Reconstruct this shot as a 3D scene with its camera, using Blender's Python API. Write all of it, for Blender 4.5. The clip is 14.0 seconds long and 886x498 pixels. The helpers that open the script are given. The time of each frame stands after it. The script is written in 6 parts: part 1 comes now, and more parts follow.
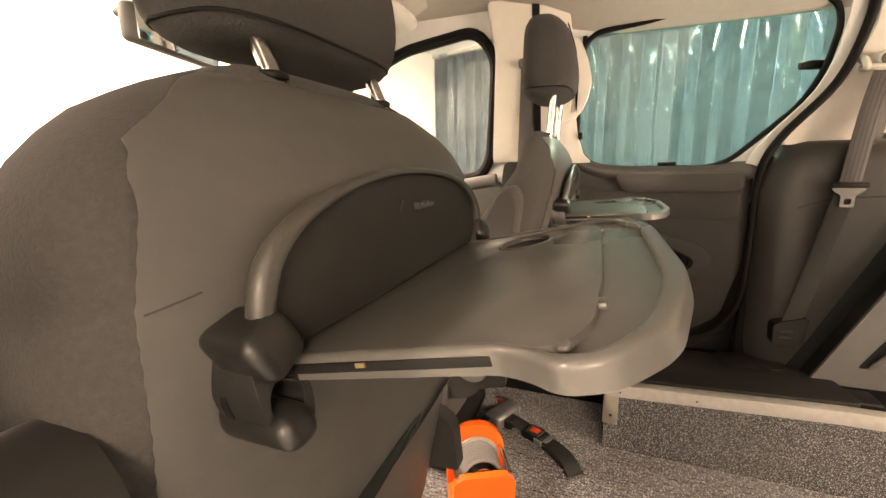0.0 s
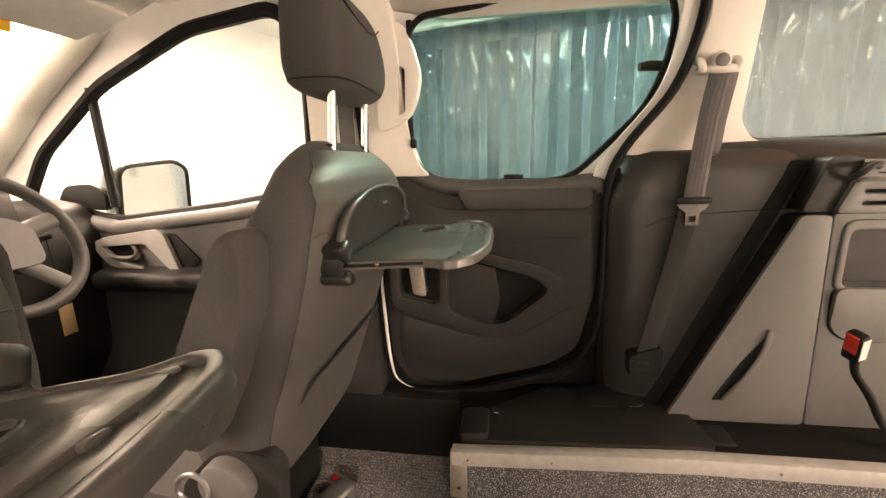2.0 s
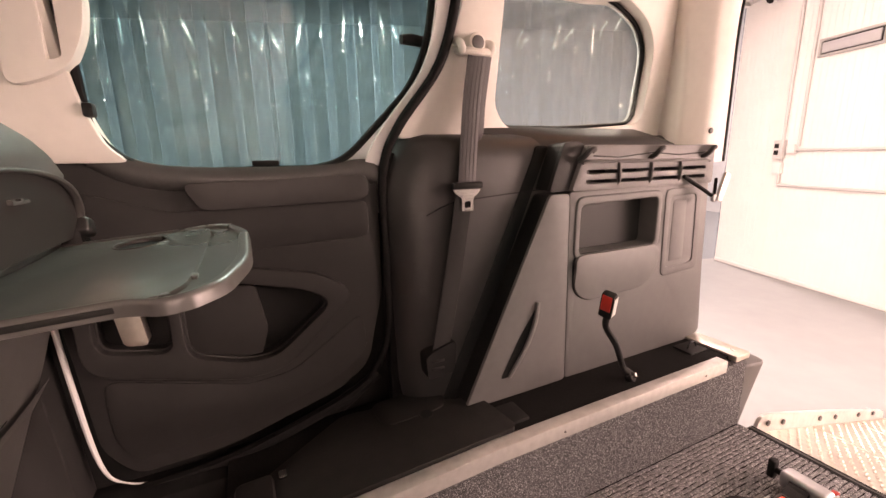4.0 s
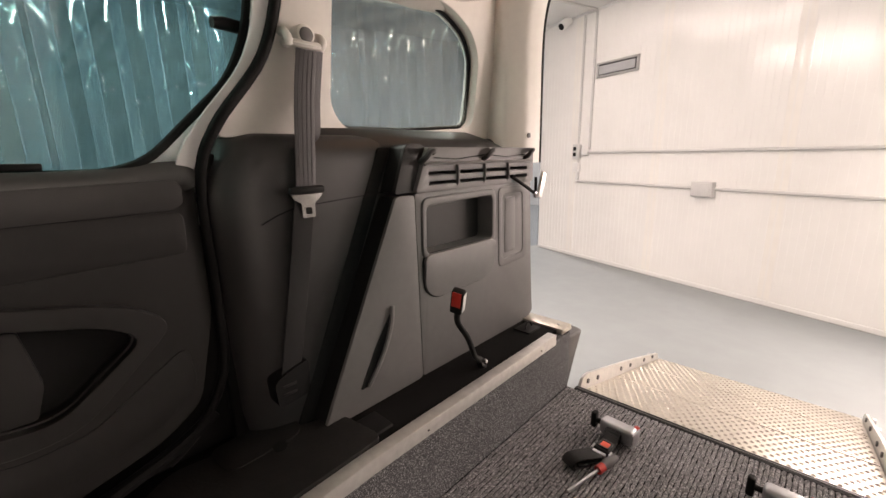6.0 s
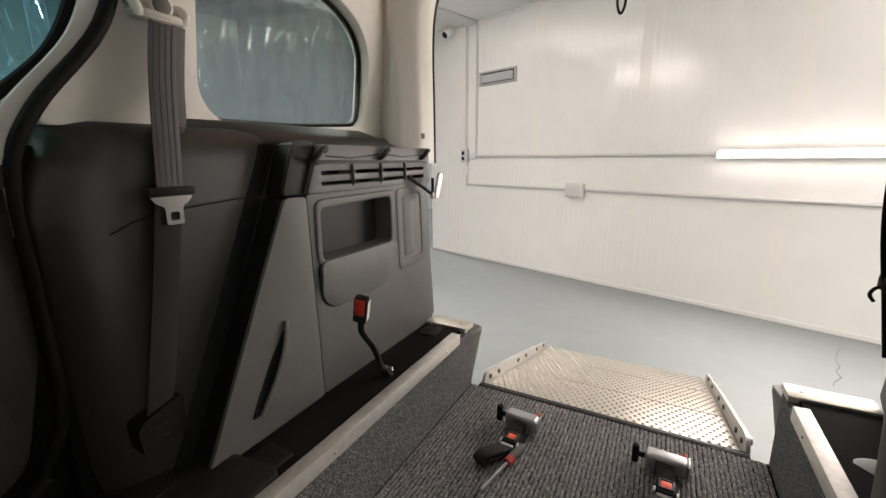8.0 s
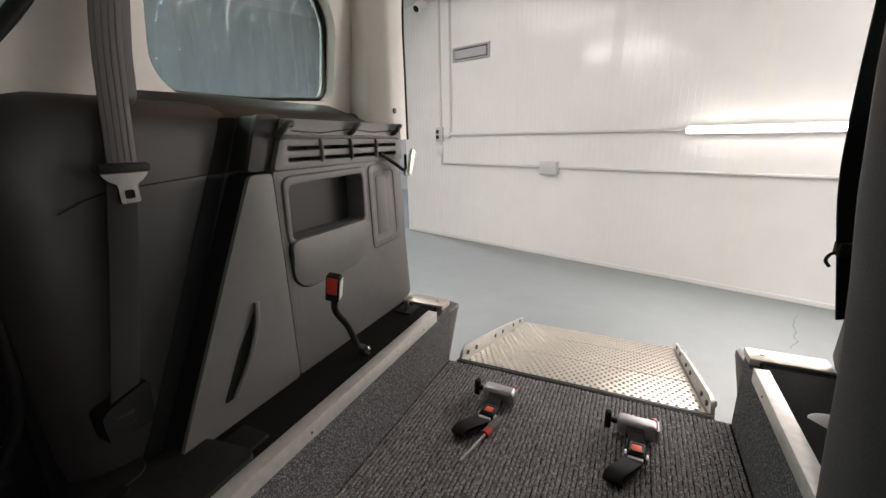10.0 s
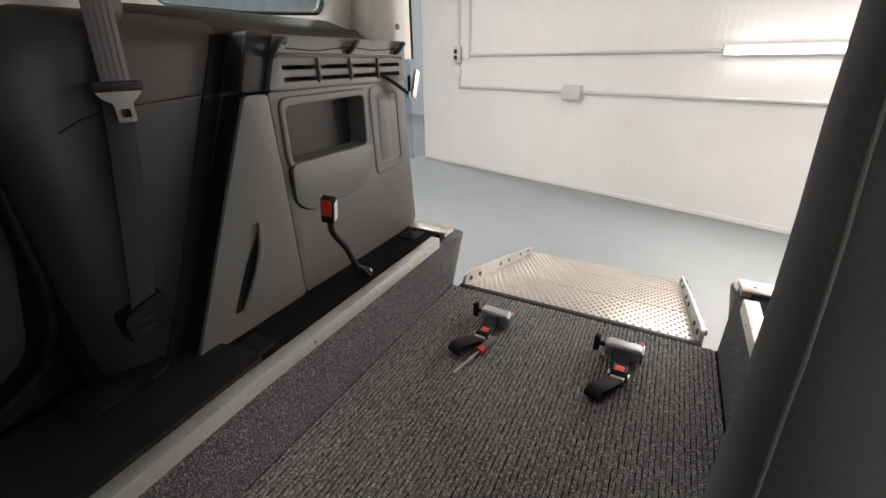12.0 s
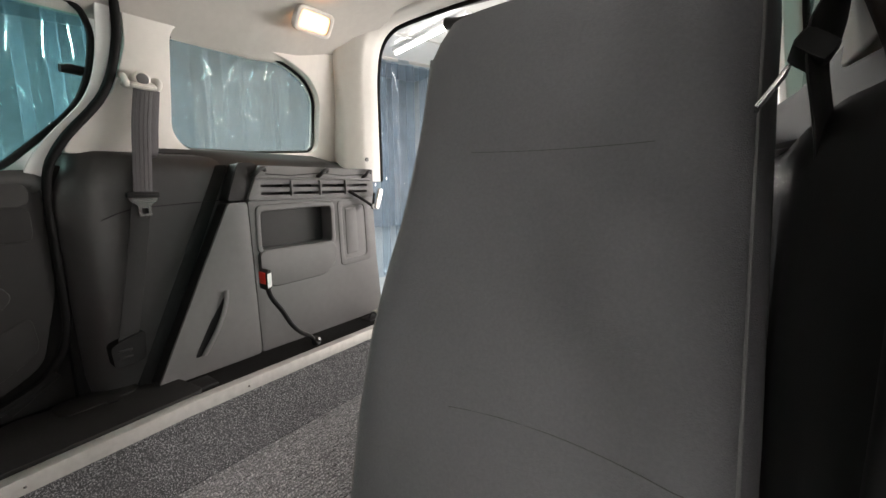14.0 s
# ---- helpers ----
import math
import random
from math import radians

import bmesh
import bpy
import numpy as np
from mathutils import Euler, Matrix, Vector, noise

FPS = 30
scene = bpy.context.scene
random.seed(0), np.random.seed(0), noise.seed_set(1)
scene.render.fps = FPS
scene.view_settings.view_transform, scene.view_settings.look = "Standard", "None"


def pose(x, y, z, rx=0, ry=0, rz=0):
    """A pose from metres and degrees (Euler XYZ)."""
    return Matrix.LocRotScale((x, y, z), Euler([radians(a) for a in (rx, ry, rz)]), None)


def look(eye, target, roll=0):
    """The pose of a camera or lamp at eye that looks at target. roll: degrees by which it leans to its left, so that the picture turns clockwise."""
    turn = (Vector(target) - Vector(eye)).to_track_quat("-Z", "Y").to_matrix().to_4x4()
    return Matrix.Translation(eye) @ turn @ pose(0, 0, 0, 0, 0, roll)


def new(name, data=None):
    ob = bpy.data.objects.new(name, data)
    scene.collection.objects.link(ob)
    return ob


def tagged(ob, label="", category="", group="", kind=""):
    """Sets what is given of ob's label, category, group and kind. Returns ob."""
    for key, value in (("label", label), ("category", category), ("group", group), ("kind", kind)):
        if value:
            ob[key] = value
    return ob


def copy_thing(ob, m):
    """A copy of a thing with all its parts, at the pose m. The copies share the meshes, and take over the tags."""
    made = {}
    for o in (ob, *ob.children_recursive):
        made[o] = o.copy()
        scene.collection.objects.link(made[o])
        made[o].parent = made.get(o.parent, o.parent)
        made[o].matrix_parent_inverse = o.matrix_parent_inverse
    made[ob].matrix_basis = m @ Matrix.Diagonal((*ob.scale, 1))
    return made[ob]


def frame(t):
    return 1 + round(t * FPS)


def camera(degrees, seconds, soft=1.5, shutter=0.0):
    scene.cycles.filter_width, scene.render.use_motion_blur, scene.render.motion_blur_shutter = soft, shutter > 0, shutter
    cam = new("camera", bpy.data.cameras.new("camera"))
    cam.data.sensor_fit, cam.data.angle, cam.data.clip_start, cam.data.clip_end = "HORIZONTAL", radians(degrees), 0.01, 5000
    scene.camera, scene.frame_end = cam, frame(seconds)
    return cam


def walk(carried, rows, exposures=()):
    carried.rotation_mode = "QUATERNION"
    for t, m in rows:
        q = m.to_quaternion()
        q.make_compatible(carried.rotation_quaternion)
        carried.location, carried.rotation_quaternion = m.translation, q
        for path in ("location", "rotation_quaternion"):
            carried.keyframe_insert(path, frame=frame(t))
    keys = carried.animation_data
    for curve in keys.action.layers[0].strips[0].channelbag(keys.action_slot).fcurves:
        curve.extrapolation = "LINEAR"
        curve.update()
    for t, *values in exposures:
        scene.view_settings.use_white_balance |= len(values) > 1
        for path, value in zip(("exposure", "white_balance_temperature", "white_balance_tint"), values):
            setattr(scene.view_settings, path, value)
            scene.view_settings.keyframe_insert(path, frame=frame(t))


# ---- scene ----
TUBE_POWER = 60.0
EXPOSURES = [(0, 1.42, 9900, 27), (0.6, 1.42, 9800, 26), (1.5, 1.27, 9600, 28), (3.0, 1.18, 9200, 39), (3.6, 1.06, 9000, 47), (4.2, 0.98, 8600, 46), (6.5, 0.17, 7300, 22), (8, -0.04, 7000, 18), (11, -0.12, 6700, 18), (12.5, 0.11, 6700, 18), (13.1, 0.20, 6650, 18), (13.5, 0.32, 6620, 18), (14, 0.70, 6620, 16)]
cam = camera(94.6, 14.0)
PATH = [
    (0, (-0.791, 0.412, 0.874), (1.038, 1.113, 0.470), -0.9),
    (0.5, (-0.781, 0.416, 0.899), (1.068, 1.058, 0.488), -1.0),
    (1, (-0.721, 0.356, 0.921), (1.155, 0.914, 0.507), -1.4),
    (1.5, (-0.587, 0.291, 0.933), (1.316, 0.728, 0.501), -1.6),
    (2, (-0.429, 0.237, 0.909), (1.506, 0.529, 0.495), -1.4),
    (2.5, (-0.335, 0.232, 0.885), (1.619, 0.302, 0.467), -1.3),
    (3, (-0.275, 0.234, 0.874), (1.672, 0.020, 0.469), -1.3),
    (3.5, (-0.241, 0.245, 0.874), (1.639, -0.288, 0.449), -1.3),
    (4, (-0.214, 0.255, 0.870), (1.550, -0.580, 0.433), -1.2),
    (4.2, (-0.209, 0.253, 0.871), (1.508, -0.674, 0.430), -1.2),
    (6.5, (-0.168, 0.226, 0.875), (1.056, -1.291, 0.424), -0.9),
    (7, (-0.139, 0.221, 0.877), (0.948, -1.395, 0.423), -0.7),
    (7.5, (-0.140, 0.215, 0.855), (0.845, -1.466, 0.402), -0.7),
    (8, (-0.147, 0.207, 0.859), (0.781, -1.510, 0.424), -0.5),
    (8.2, (-0.146, 0.204, 0.853), (0.767, -1.525, 0.435), -0.4),
    (10.3, (-0.151, 0.196, 0.844), (0.646, -1.541, 0.253), -0.9),
    (10.5, (-0.151, 0.197, 0.844), (0.629, -1.513, 0.161), -0.9),
    (11, (-0.155, 0.199, 0.846), (0.603, -1.456, 0.018), -0.8),
    (11.5, (-0.170, 0.204, 0.841), (0.611, -1.409, -0.048), -0.8),
    (12, (-0.214, 0.190, 0.839), (0.645, -1.407, -0.004), -0.8),
    (12.5, (-0.252, 0.163, 0.825), (0.700, -1.435, 0.091), -1.0),
    (13, (-0.299, 0.151, 0.815), (0.748, -1.461, 0.262), -0.9),
    (13.5, (-0.480, 0.181, 0.844), (0.646, -1.423, 0.444), -1.0),
    (14, (-0.728, 0.219, 0.827), (0.441, -1.373, 0.512), -0.5),
]
walk(cam, [(t, look(eye, target, roll)) for t, eye, target, roll in PATH], EXPOSURES)

# ---- world and light ----
world = bpy.data.worlds.new("world")
scene.world = world
world.use_nodes = True
world.node_tree.nodes["Background"].inputs[0].default_value = (0.55, 0.6, 0.7, 1)
world.node_tree.nodes["Background"].inputs[1].default_value = 0.02

GROUND = -0.32      # garage floor, below the lowered van floor at 0
CEIL = 2.285        # garage ceiling
WA = math.atan(-0.305)   # the garage is turned against the van
U = Vector((math.cos(WA), math.sin(WA), 0))     # along the rear wall
V = Vector((-math.sin(WA), math.cos(WA), 0))    # from the rear wall forwards
CORNER = Vector((2.5, -4.41, 0))                # rear wall meets the strip curtain


def room(u, v, z):
    """A place in the garage: u to the left of the curtain corner, v forwards of the rear wall."""
    return CORNER - U * u + V * v + Vector((0, 0, z))


def area_lamp(name, p, size, power, colour, down=True, rot=None):
    d = bpy.data.lights.new(name, "AREA")
    d.shape, d.size, d.size_y, d.energy, d.color = "RECTANGLE", size[0], size[1], power, colour
    ob = new(name, d)
    ob.matrix_world = Matrix.Translation(p) @ (rot or Matrix()) @ Matrix.Rotation(WA, 4, "Z")
    return ob


COOL = (1.0, 0.97, 0.92)
# lamps beyond u = 6 are unseen, added to fill the van from its left
TUBES = [(1.4, 1.6, 0.19), (4.2, 1.6, 0.20), (1.2, 3.8, 1.3), (6.95, 1.6, 1.35), (6.7, 4.0, 0.5), (1.3, 5.6, 0.35), (3.0, 6.2, 1.6), (5.2, 5.8, 1.2), (6.9, 6.3, 0.65)]
for u, v, share in TUBES:
    area_lamp("tube_light", room(u, v, CEIL - 0.09), (1.2, 0.035), TUBE_POWER * share, COOL)
area_lamp("workshop_light", room(-2.0, -0.3, 3.5), (1.2, 0.035), TUBE_POWER * 3.0, COOL)
WALL_TUBE = (3.10, 4.60)
# the tube on the rear wall shines forwards into the van
area_lamp("wall_tube_light", room(3.85, 0.09, 0.868), (1.45, 0.06), TUBE_POWER * 0.8, COOL, rot=Matrix.Rotation(WA, 4, "Z") @ Matrix.Rotation(radians(90), 4, "X") @ Matrix.Rotation(-WA, 4, "Z"))
warm = bpy.data.lights.new("cabin_lamp_light", "AREA")
warm.shape, warm.size, warm.size_y, warm.energy, warm.color = "RECTANGLE", 0.05, 0.1, 0.35, (1.0, 0.46, 0.15)
new("cabin_lamp_light", warm).matrix_world = Matrix.Translation((0.51, -0.745, 1.372)) @ Matrix.Rotation(radians(30), 4, "X") @ Matrix.Rotation(radians(50), 4, "Y")

# ---- materials ----
def node_material(name, base, rough=0.5, metal=0.0, vary=0.12, scale=40.0, bump=0.0, bump_scale=300.0, spec=0.5, second=None, coat=0.0, sheen=0.0):
    """A surface with colour variation at two scales, uneven roughness and fine relief."""
    m = bpy.data.materials.new(name)
    m.use_nodes = True
    nt = m.node_tree
    b = nt.nodes["Principled BSDF"]
    tc = nt.nodes.new("ShaderNodeTexCoord")
    big, small = nt.nodes.new("ShaderNodeTexNoise"), nt.nodes.new("ShaderNodeTexNoise")
    big.inputs["Scale"].default_value, big.inputs["Detail"].default_value = 3.5, 4
    small.inputs["Scale"].default_value, small.inputs["Detail"].default_value = scale, 5
    for n in (big, small):
        nt.links.new(tc.outputs["Object"], n.inputs["Vector"])
    add = nt.nodes.new("ShaderNodeMath")
    add.operation = "ADD"
    nt.links.new(big.outputs["Fac"], add.inputs[0])
    nt.links.new(small.outputs["Fac"], add.inputs[1])
    ramp = nt.nodes.new("ShaderNodeMapRange")
    ramp.inputs["From Min"].default_value, ramp.inputs["From Max"].default_value = 0.65, 1.35
    nt.links.new(add.outputs[0], ramp.inputs["Value"])
    mix = nt.nodes.new("ShaderNodeMix")
    mix.data_type = "RGBA"
    lo = [c * (1 - vary) for c in base]
    hi = [min(1, c * (1 + vary)) for c in (second or base)]
    mix.inputs["A"].default_value, mix.inputs["B"].default_value = (*lo, 1), (*hi, 1)
    nt.links.new(ramp.outputs[0], mix.inputs["Factor"])
    nt.links.new(mix.outputs["Result"], b.inputs["Base Color"])
    rr = nt.nodes.new("ShaderNodeMapRange")
    rr.inputs["To Min"].default_value, rr.inputs["To Max"].default_value = max(0.02, rough - 0.07), min(1, rough + 0.07)
    nt.links.new(big.outputs["Fac"], rr.inputs["Value"])
    nt.links.new(rr.outputs[0], b.inputs["Roughness"])
    b.inputs["Metallic"].default_value, b.inputs["Specular IOR Level"].default_value = metal, spec
    b.inputs["Coat Weight"].default_value, b.inputs["Sheen Weight"].default_value = coat, sheen
    if bump:
        grain = nt.nodes.new("ShaderNodeTexNoise")
        grain.inputs["Scale"].default_value, grain.inputs["Detail"].default_value = bump_scale, 3
        nt.links.new(tc.outputs["Object"], grain.inputs["Vector"])
        bp = nt.nodes.new("ShaderNodeBump")
        bp.inputs["Strength"].default_value, bp.inputs["Distance"].default_value = bump, 0.001
        nt.links.new(grain.outputs["Fac"], bp.inputs["Height"])
        nt.links.new(bp.outputs[0], b.inputs["Normal"])
    return m


def carpet_material(name, dark, light, cut=0.56, grain=230, relief=1.0):
    """Needle-felt carpet: dark fibres flecked with pale ones, rough relief."""
    m = node_material(name, dark, 0.95, vary=0.35, scale=180, bump=relief, bump_scale=260, spec=0.1, sheen=0.05)
    nt = m.node_tree
    b = nt.nodes["Principled BSDF"]
    old = b.inputs["Base Color"].links[0].from_socket
    fleck = nt.nodes.new("ShaderNodeTexNoise")
    fleck.inputs["Scale"].default_value, fleck.inputs["Detail"].default_value, fleck.inputs["Roughness"].default_value = grain, 4, 0.75
    tc = next(n for n in nt.nodes if n.type == "TEX_COORD")
    nt.links.new(tc.outputs["Object"], fleck.inputs["Vector"])
    r = nt.nodes.new("ShaderNodeMapRange")
    r.inputs["From Min"].default_value, r.inputs["From Max"].default_value = cut, cut + 0.12
    nt.links.new(fleck.outputs["Fac"], r.inputs["Value"])
    mix = nt.nodes.new("ShaderNodeMix")
    mix.data_type = "RGBA"
    nt.links.new(r.outputs[0], mix.inputs["Factor"])
    nt.links.new(old, mix.inputs["A"])
    mix.inputs["B"].default_value = (*light, 1)
    nt.links.new(mix.outputs["Result"], b.inputs["Base Color"])
    return m


def pane_material(name, tint, gloss=1.45, rough=0.0, body=0.0, body_colour=(0.5, 0.55, 0.6)):
    """A thin clear pane: tinted see-through with a Fresnel gloss, and some milky body."""
    m = bpy.data.materials.new(name)
    m.use_nodes = True
    nt = m.node_tree
    nt.nodes.clear()
    out, tr, gl = nt.nodes.new("ShaderNodeOutputMaterial"), nt.nodes.new("ShaderNodeBsdfTransparent"), nt.nodes.new("ShaderNodeBsdfGlossy")
    tr.inputs[0].default_value = (*tint, 1)
    gl.inputs["Roughness"].default_value = rough
    lw, pw, fr, mx = nt.nodes.new("ShaderNodeLayerWeight"), nt.nodes.new("ShaderNodeMath"), nt.nodes.new("ShaderNodeMath"), nt.nodes.new("ShaderNodeMixShader")
    pw.operation, fr.operation = "POWER", "MULTIPLY_ADD"
    pw.inputs[1].default_value, fr.inputs[1].default_value, fr.inputs[2].default_value = 5, 0.9, ((gloss - 1) / (gloss + 1)) ** 2
    nt.links.new(lw.outputs["Facing"], pw.inputs[0])
    nt.links.new(pw.outputs[0], fr.inputs[0])
    under = tr.outputs[0]
    if body:
        df, mb = nt.nodes.new("ShaderNodeBsdfDiffuse"), nt.nodes.new("ShaderNodeMixShader")
        df.inputs[0].default_value = (*body_colour, 1)
        mb.inputs[0].default_value = body
        nt.links.new(tr.outputs[0], mb.inputs[1])
        nt.links.new(df.outputs[0], mb.inputs[2])
        under = mb.outputs[0]
    nt.links.new(fr.outputs[0], mx.inputs[0])
    nt.links.new(under, mx.inputs[1])
    nt.links.new(gl.outputs[0], mx.inputs[2])
    nt.links.new(mx.outputs[0], out.inputs[0])
    return m


def glow_material(name, colour, strength):
    m = bpy.data.materials.new(name)
    m.use_nodes = True
    b = m.node_tree.nodes["Principled BSDF"]
    b.inputs["Base Color"].default_value = (0.8, 0.8, 0.8, 1)
    b.inputs["Emission Color"].default_value = (*colour, 1)
    b.inputs["Emission Strength"].default_value = strength
    return m


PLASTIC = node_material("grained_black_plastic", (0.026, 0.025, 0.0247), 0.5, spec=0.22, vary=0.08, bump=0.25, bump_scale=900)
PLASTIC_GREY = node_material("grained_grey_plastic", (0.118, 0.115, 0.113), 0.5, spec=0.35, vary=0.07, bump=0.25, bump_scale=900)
PLASTIC_SOFT = node_material("soft_black_plastic", (0.036, 0.0345, 0.034), 0.38, spec=0.32, vary=0.1, bump=0.12, bump_scale=700)
GLOSSY = node_material("smooth_dark_plastic", (0.088, 0.086, 0.082), 0.29, vary=0.08, bump=0.04, bump_scale=500)
HOOD = node_material("grained_brown_black_plastic", (0.058, 0.056, 0.053), 0.5, spec=0.35, vary=0.08, bump=0.25, bump_scale=900)
HOOD_LIP = node_material("smooth_black_moulding", (0.055, 0.053, 0.050), 0.3, vary=0.08, bump=0.06, bump_scale=500)
SILL = node_material("satin_dark_plastic", (0.055, 0.055, 0.054), 0.34, vary=0.08, bump=0.15, bump_scale=800)
BLACK_SATIN = node_material("satin_black_fitting", (0.013, 0.0127, 0.0125), 0.34, vary=0.1, bump=0.08, bump_scale=600)
BRASS = node_material("dull_brass", (0.55, 0.42, 0.22), 0.35, 0.9, vary=0.15)
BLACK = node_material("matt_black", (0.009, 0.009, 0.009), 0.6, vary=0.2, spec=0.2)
RUBBER = node_material("black_rubber", (0.009, 0.009, 0.009), 0.6, vary=0.2, bump=0.2, spec=0.10)
MAT = node_material("black_rubber_mat", (0.016, 0.0155, 0.015), 0.55, vary=0.35, scale=25, bump=0.5, bump_scale=160, spec=0.22)
FABRIC = node_material("dark_woven_fabric", (0.055, 0.053, 0.052), 0.9, vary=0.15, scale=300, bump=0.7, bump_scale=700, spec=0.15, sheen=0.05)
FABRIC_GREY = node_material("grey_woven_fabric", (0.094, 0.095, 0.100), 0.9, vary=0.12, scale=300, bump=0.6, bump_scale=700, spec=0.2, sheen=0.15)
VINYL = node_material("dark_vinyl", (0.162, 0.157, 0.150), 0.38, spec=0.65, vary=0.1, bump=0.12, bump_scale=700)
WEBBING = node_material("grey_webbing", (0.064, 0.060, 0.062), 0.5, spec=0.4, vary=0.15, scale=500, bump=0.6, bump_scale=800)
HEADLINER = node_material("pale_headliner", (0.54, 0.515, 0.475), 0.9, vary=0.05, bump=0.3, bump_scale=500, spec=0.2)
TRIM_PALE = node_material("pale_plastic_trim", (0.70, 0.67, 0.62), 0.5, vary=0.04, bump=0.15, bump_scale=800)
BODY_WHITE = node_material("white_body_paint", (0.78, 0.79, 0.78), 0.25, vary=0.03, coat=0.5)
ALU = node_material("brushed_aluminium", (0.72, 0.70, 0.67), 0.36, 1.0, vary=0.12, scale=60, bump=0.15, bump_scale=200)
BACK_TRIM = node_material("satin_black_plastic", (0.029, 0.028, 0.028), 0.36, spec=0.5, vary=0.08, bump=0.2, bump_scale=900)
ALU_MATT = node_material("matt_aluminium", (0.54, 0.505, 0.445), 0.42, 0.85, vary=0.12, scale=60, bump=0.3, bump_scale=300)
RAIL = node_material("satin_aluminium", (0.60, 0.585, 0.555), 0.42, 0.45, vary=0.14, scale=50, bump=0.2, bump_scale=220)
STEEL = node_material("bright_steel", (0.52, 0.51, 0.50), 0.26, 1.0, vary=0.1)
CAST = node_material("grey_cast_metal", (0.42, 0.42, 0.43), 0.4, 0.9, vary=0.1, bump=0.2)
RED = node_material("red_plastic", (0.50, 0.03, 0.02), 0.4, vary=0.08)
BUTTON_RED = node_material("orange_red_plastic", (0.72, 0.07, 0.025), 0.4, vary=0.06)
ORANGE = node_material("orange_plastic", (0.9, 0.13, 0.02), 0.4, vary=0.08)
CARPET = carpet_material("charcoal_carpet", (0.125, 0.123, 0.126), (0.50, 0.49, 0.49), 0.505)
CARPET_SIDE = carpet_material("flecked_carpet", (0.055, 0.055, 0.057), (0.44, 0.44, 0.45), 0.515, 290, 0.3)
CARPET_BLACK = node_material("black_felt", (0.011, 0.0105, 0.0105), 0.95, vary=0.3, scale=200, bump=0.8, bump_scale=300, spec=0.1)
WALL_PAINT = node_material("white_panel_paint", (0.74, 0.74, 0.72), 0.17, vary=0.025, scale=6, bump=0.04, bump_scale=60)
FLOOR_PAINT = node_material("grey_floor_paint", (0.245, 0.272, 0.276), 0.5, vary=0.06, scale=8, bump=0.1, bump_scale=90)
PIPE_WHITE = node_material("white_pvc", (0.68, 0.68, 0.665), 0.4, vary=0.03)
PIPE_GREY = node_material("pale_grey_pvc", (0.52, 0.52, 0.51), 0.45, vary=0.04)
VENT_GREY = node_material("grey_vent", (0.38, 0.38, 0.37), 0.45, 0.3, vary=0.05)
VENT_PLATE = node_material("pale_grey_plate", (0.38, 0.39, 0.40), 0.45, vary=0.05, scale=20)
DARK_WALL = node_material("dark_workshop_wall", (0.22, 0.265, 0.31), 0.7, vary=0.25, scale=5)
TINTED = pane_material("tinted_glass", (0.53, 0.75, 0.735), 1.33)
# the milky body paints in the pale reflection on the quarter panes
QUARTER_TINT_SHEEN = pane_material("grey_glass_painted_reflection", (0.72, 0.82, 0.81), 1.4, 0.0, 0.12, (0.60, 0.60, 0.58))
CLEAR = pane_material("clear_glass", (0.90, 0.94, 0.92))
PVC = pane_material("clear_pvc_strip", (0.69, 0.765, 0.825), 1.6, 0.004, 0.075, (0.42, 0.55, 0.66))
# the paler body paints in light that the strips' rounded edges catch
PVC_EDGE = pane_material("pvc_strip_edge", (0.66, 0.74, 0.80), 1.45, 0.06, 0.22, (0.50, 0.62, 0.72))
MIRROR = node_material("mirror_glass", (0.85, 0.87, 0.87), 0.03, 1.0, vary=0.01)
TUBE_GLOW = glow_material("lamp_tube", (1, 0.98, 0.94), 14)
CABIN_GLOW = glow_material("cabin_lamp_lens", (1, 0.42, 0.10), 1.6)
SATIN = node_material("satin_grey_plastic", (0.34, 0.335, 0.32), 0.4, vary=0.06, bump=0.1, bump_scale=700)
MIRROR_CASE = node_material("grey_mirror_casing", (0.075, 0.09, 0.087), 0.4, vary=0.06, bump=0.1)
WEB_DARK = node_material("black_webbing", (0.026, 0.026, 0.026), 0.7, vary=0.2, scale=500, bump=0.6, bump_scale=800, spec=0.15)
WEB_STRIPE = node_material("dark_grey_webbing", (0.046, 0.043, 0.045), 0.5, spec=0.4, vary=0.15, scale=500, bump=0.6, bump_scale=800)
PIPING = node_material("pale_grey_piping", (0.14, 0.14, 0.139), 0.7, vary=0.1, scale=300, bump=0.5, bump_scale=900)
TAPE = node_material("yellowed_joint_tape", (0.71, 0.70, 0.665), 0.4, vary=0.04, scale=10)
ROPE = node_material("grey_braided_rope", (0.17, 0.165, 0.16), 0.7, vary=0.3, scale=400, bump=0.8, bump_scale=500)
YELLOW = node_material("yellow_label", (0.85, 0.45, 0.02), 0.5)


# ---- mesh helpers ----
def part(name, bm, material, parent=None, label="", smooth=True, at=None):
    """Links a bmesh as one mesh object, under a thing or a part."""
    me = bpy.data.meshes.new(name)
    bmesh.ops.recalc_face_normals(bm, faces=bm.faces)
    bm.to_mesh(me)
    bm.free()
    if smooth and len(me.polygons):
        me.polygons.foreach_set("use_smooth", [True] * len(me.polygons))
        me.set_sharp_from_angle(angle=radians(38))
    me.materials.append(material)
    ob = new(name, me)
    if parent:
        ob.parent = parent
    if at is not None:
        ob.matrix_basis = at
    if label:
        tagged(ob, label)
    return ob


def thing(name, label, category, group="", kind="", at=(0, 0, 0)):
    ob = new(name)
    ob.location = at
    return tagged(ob, label, category, group, kind)


def setting(name, bm, material, label, category, smooth=True):
    return tagged(part(name, bm, material, smooth=smooth), label, category, "", "structure")


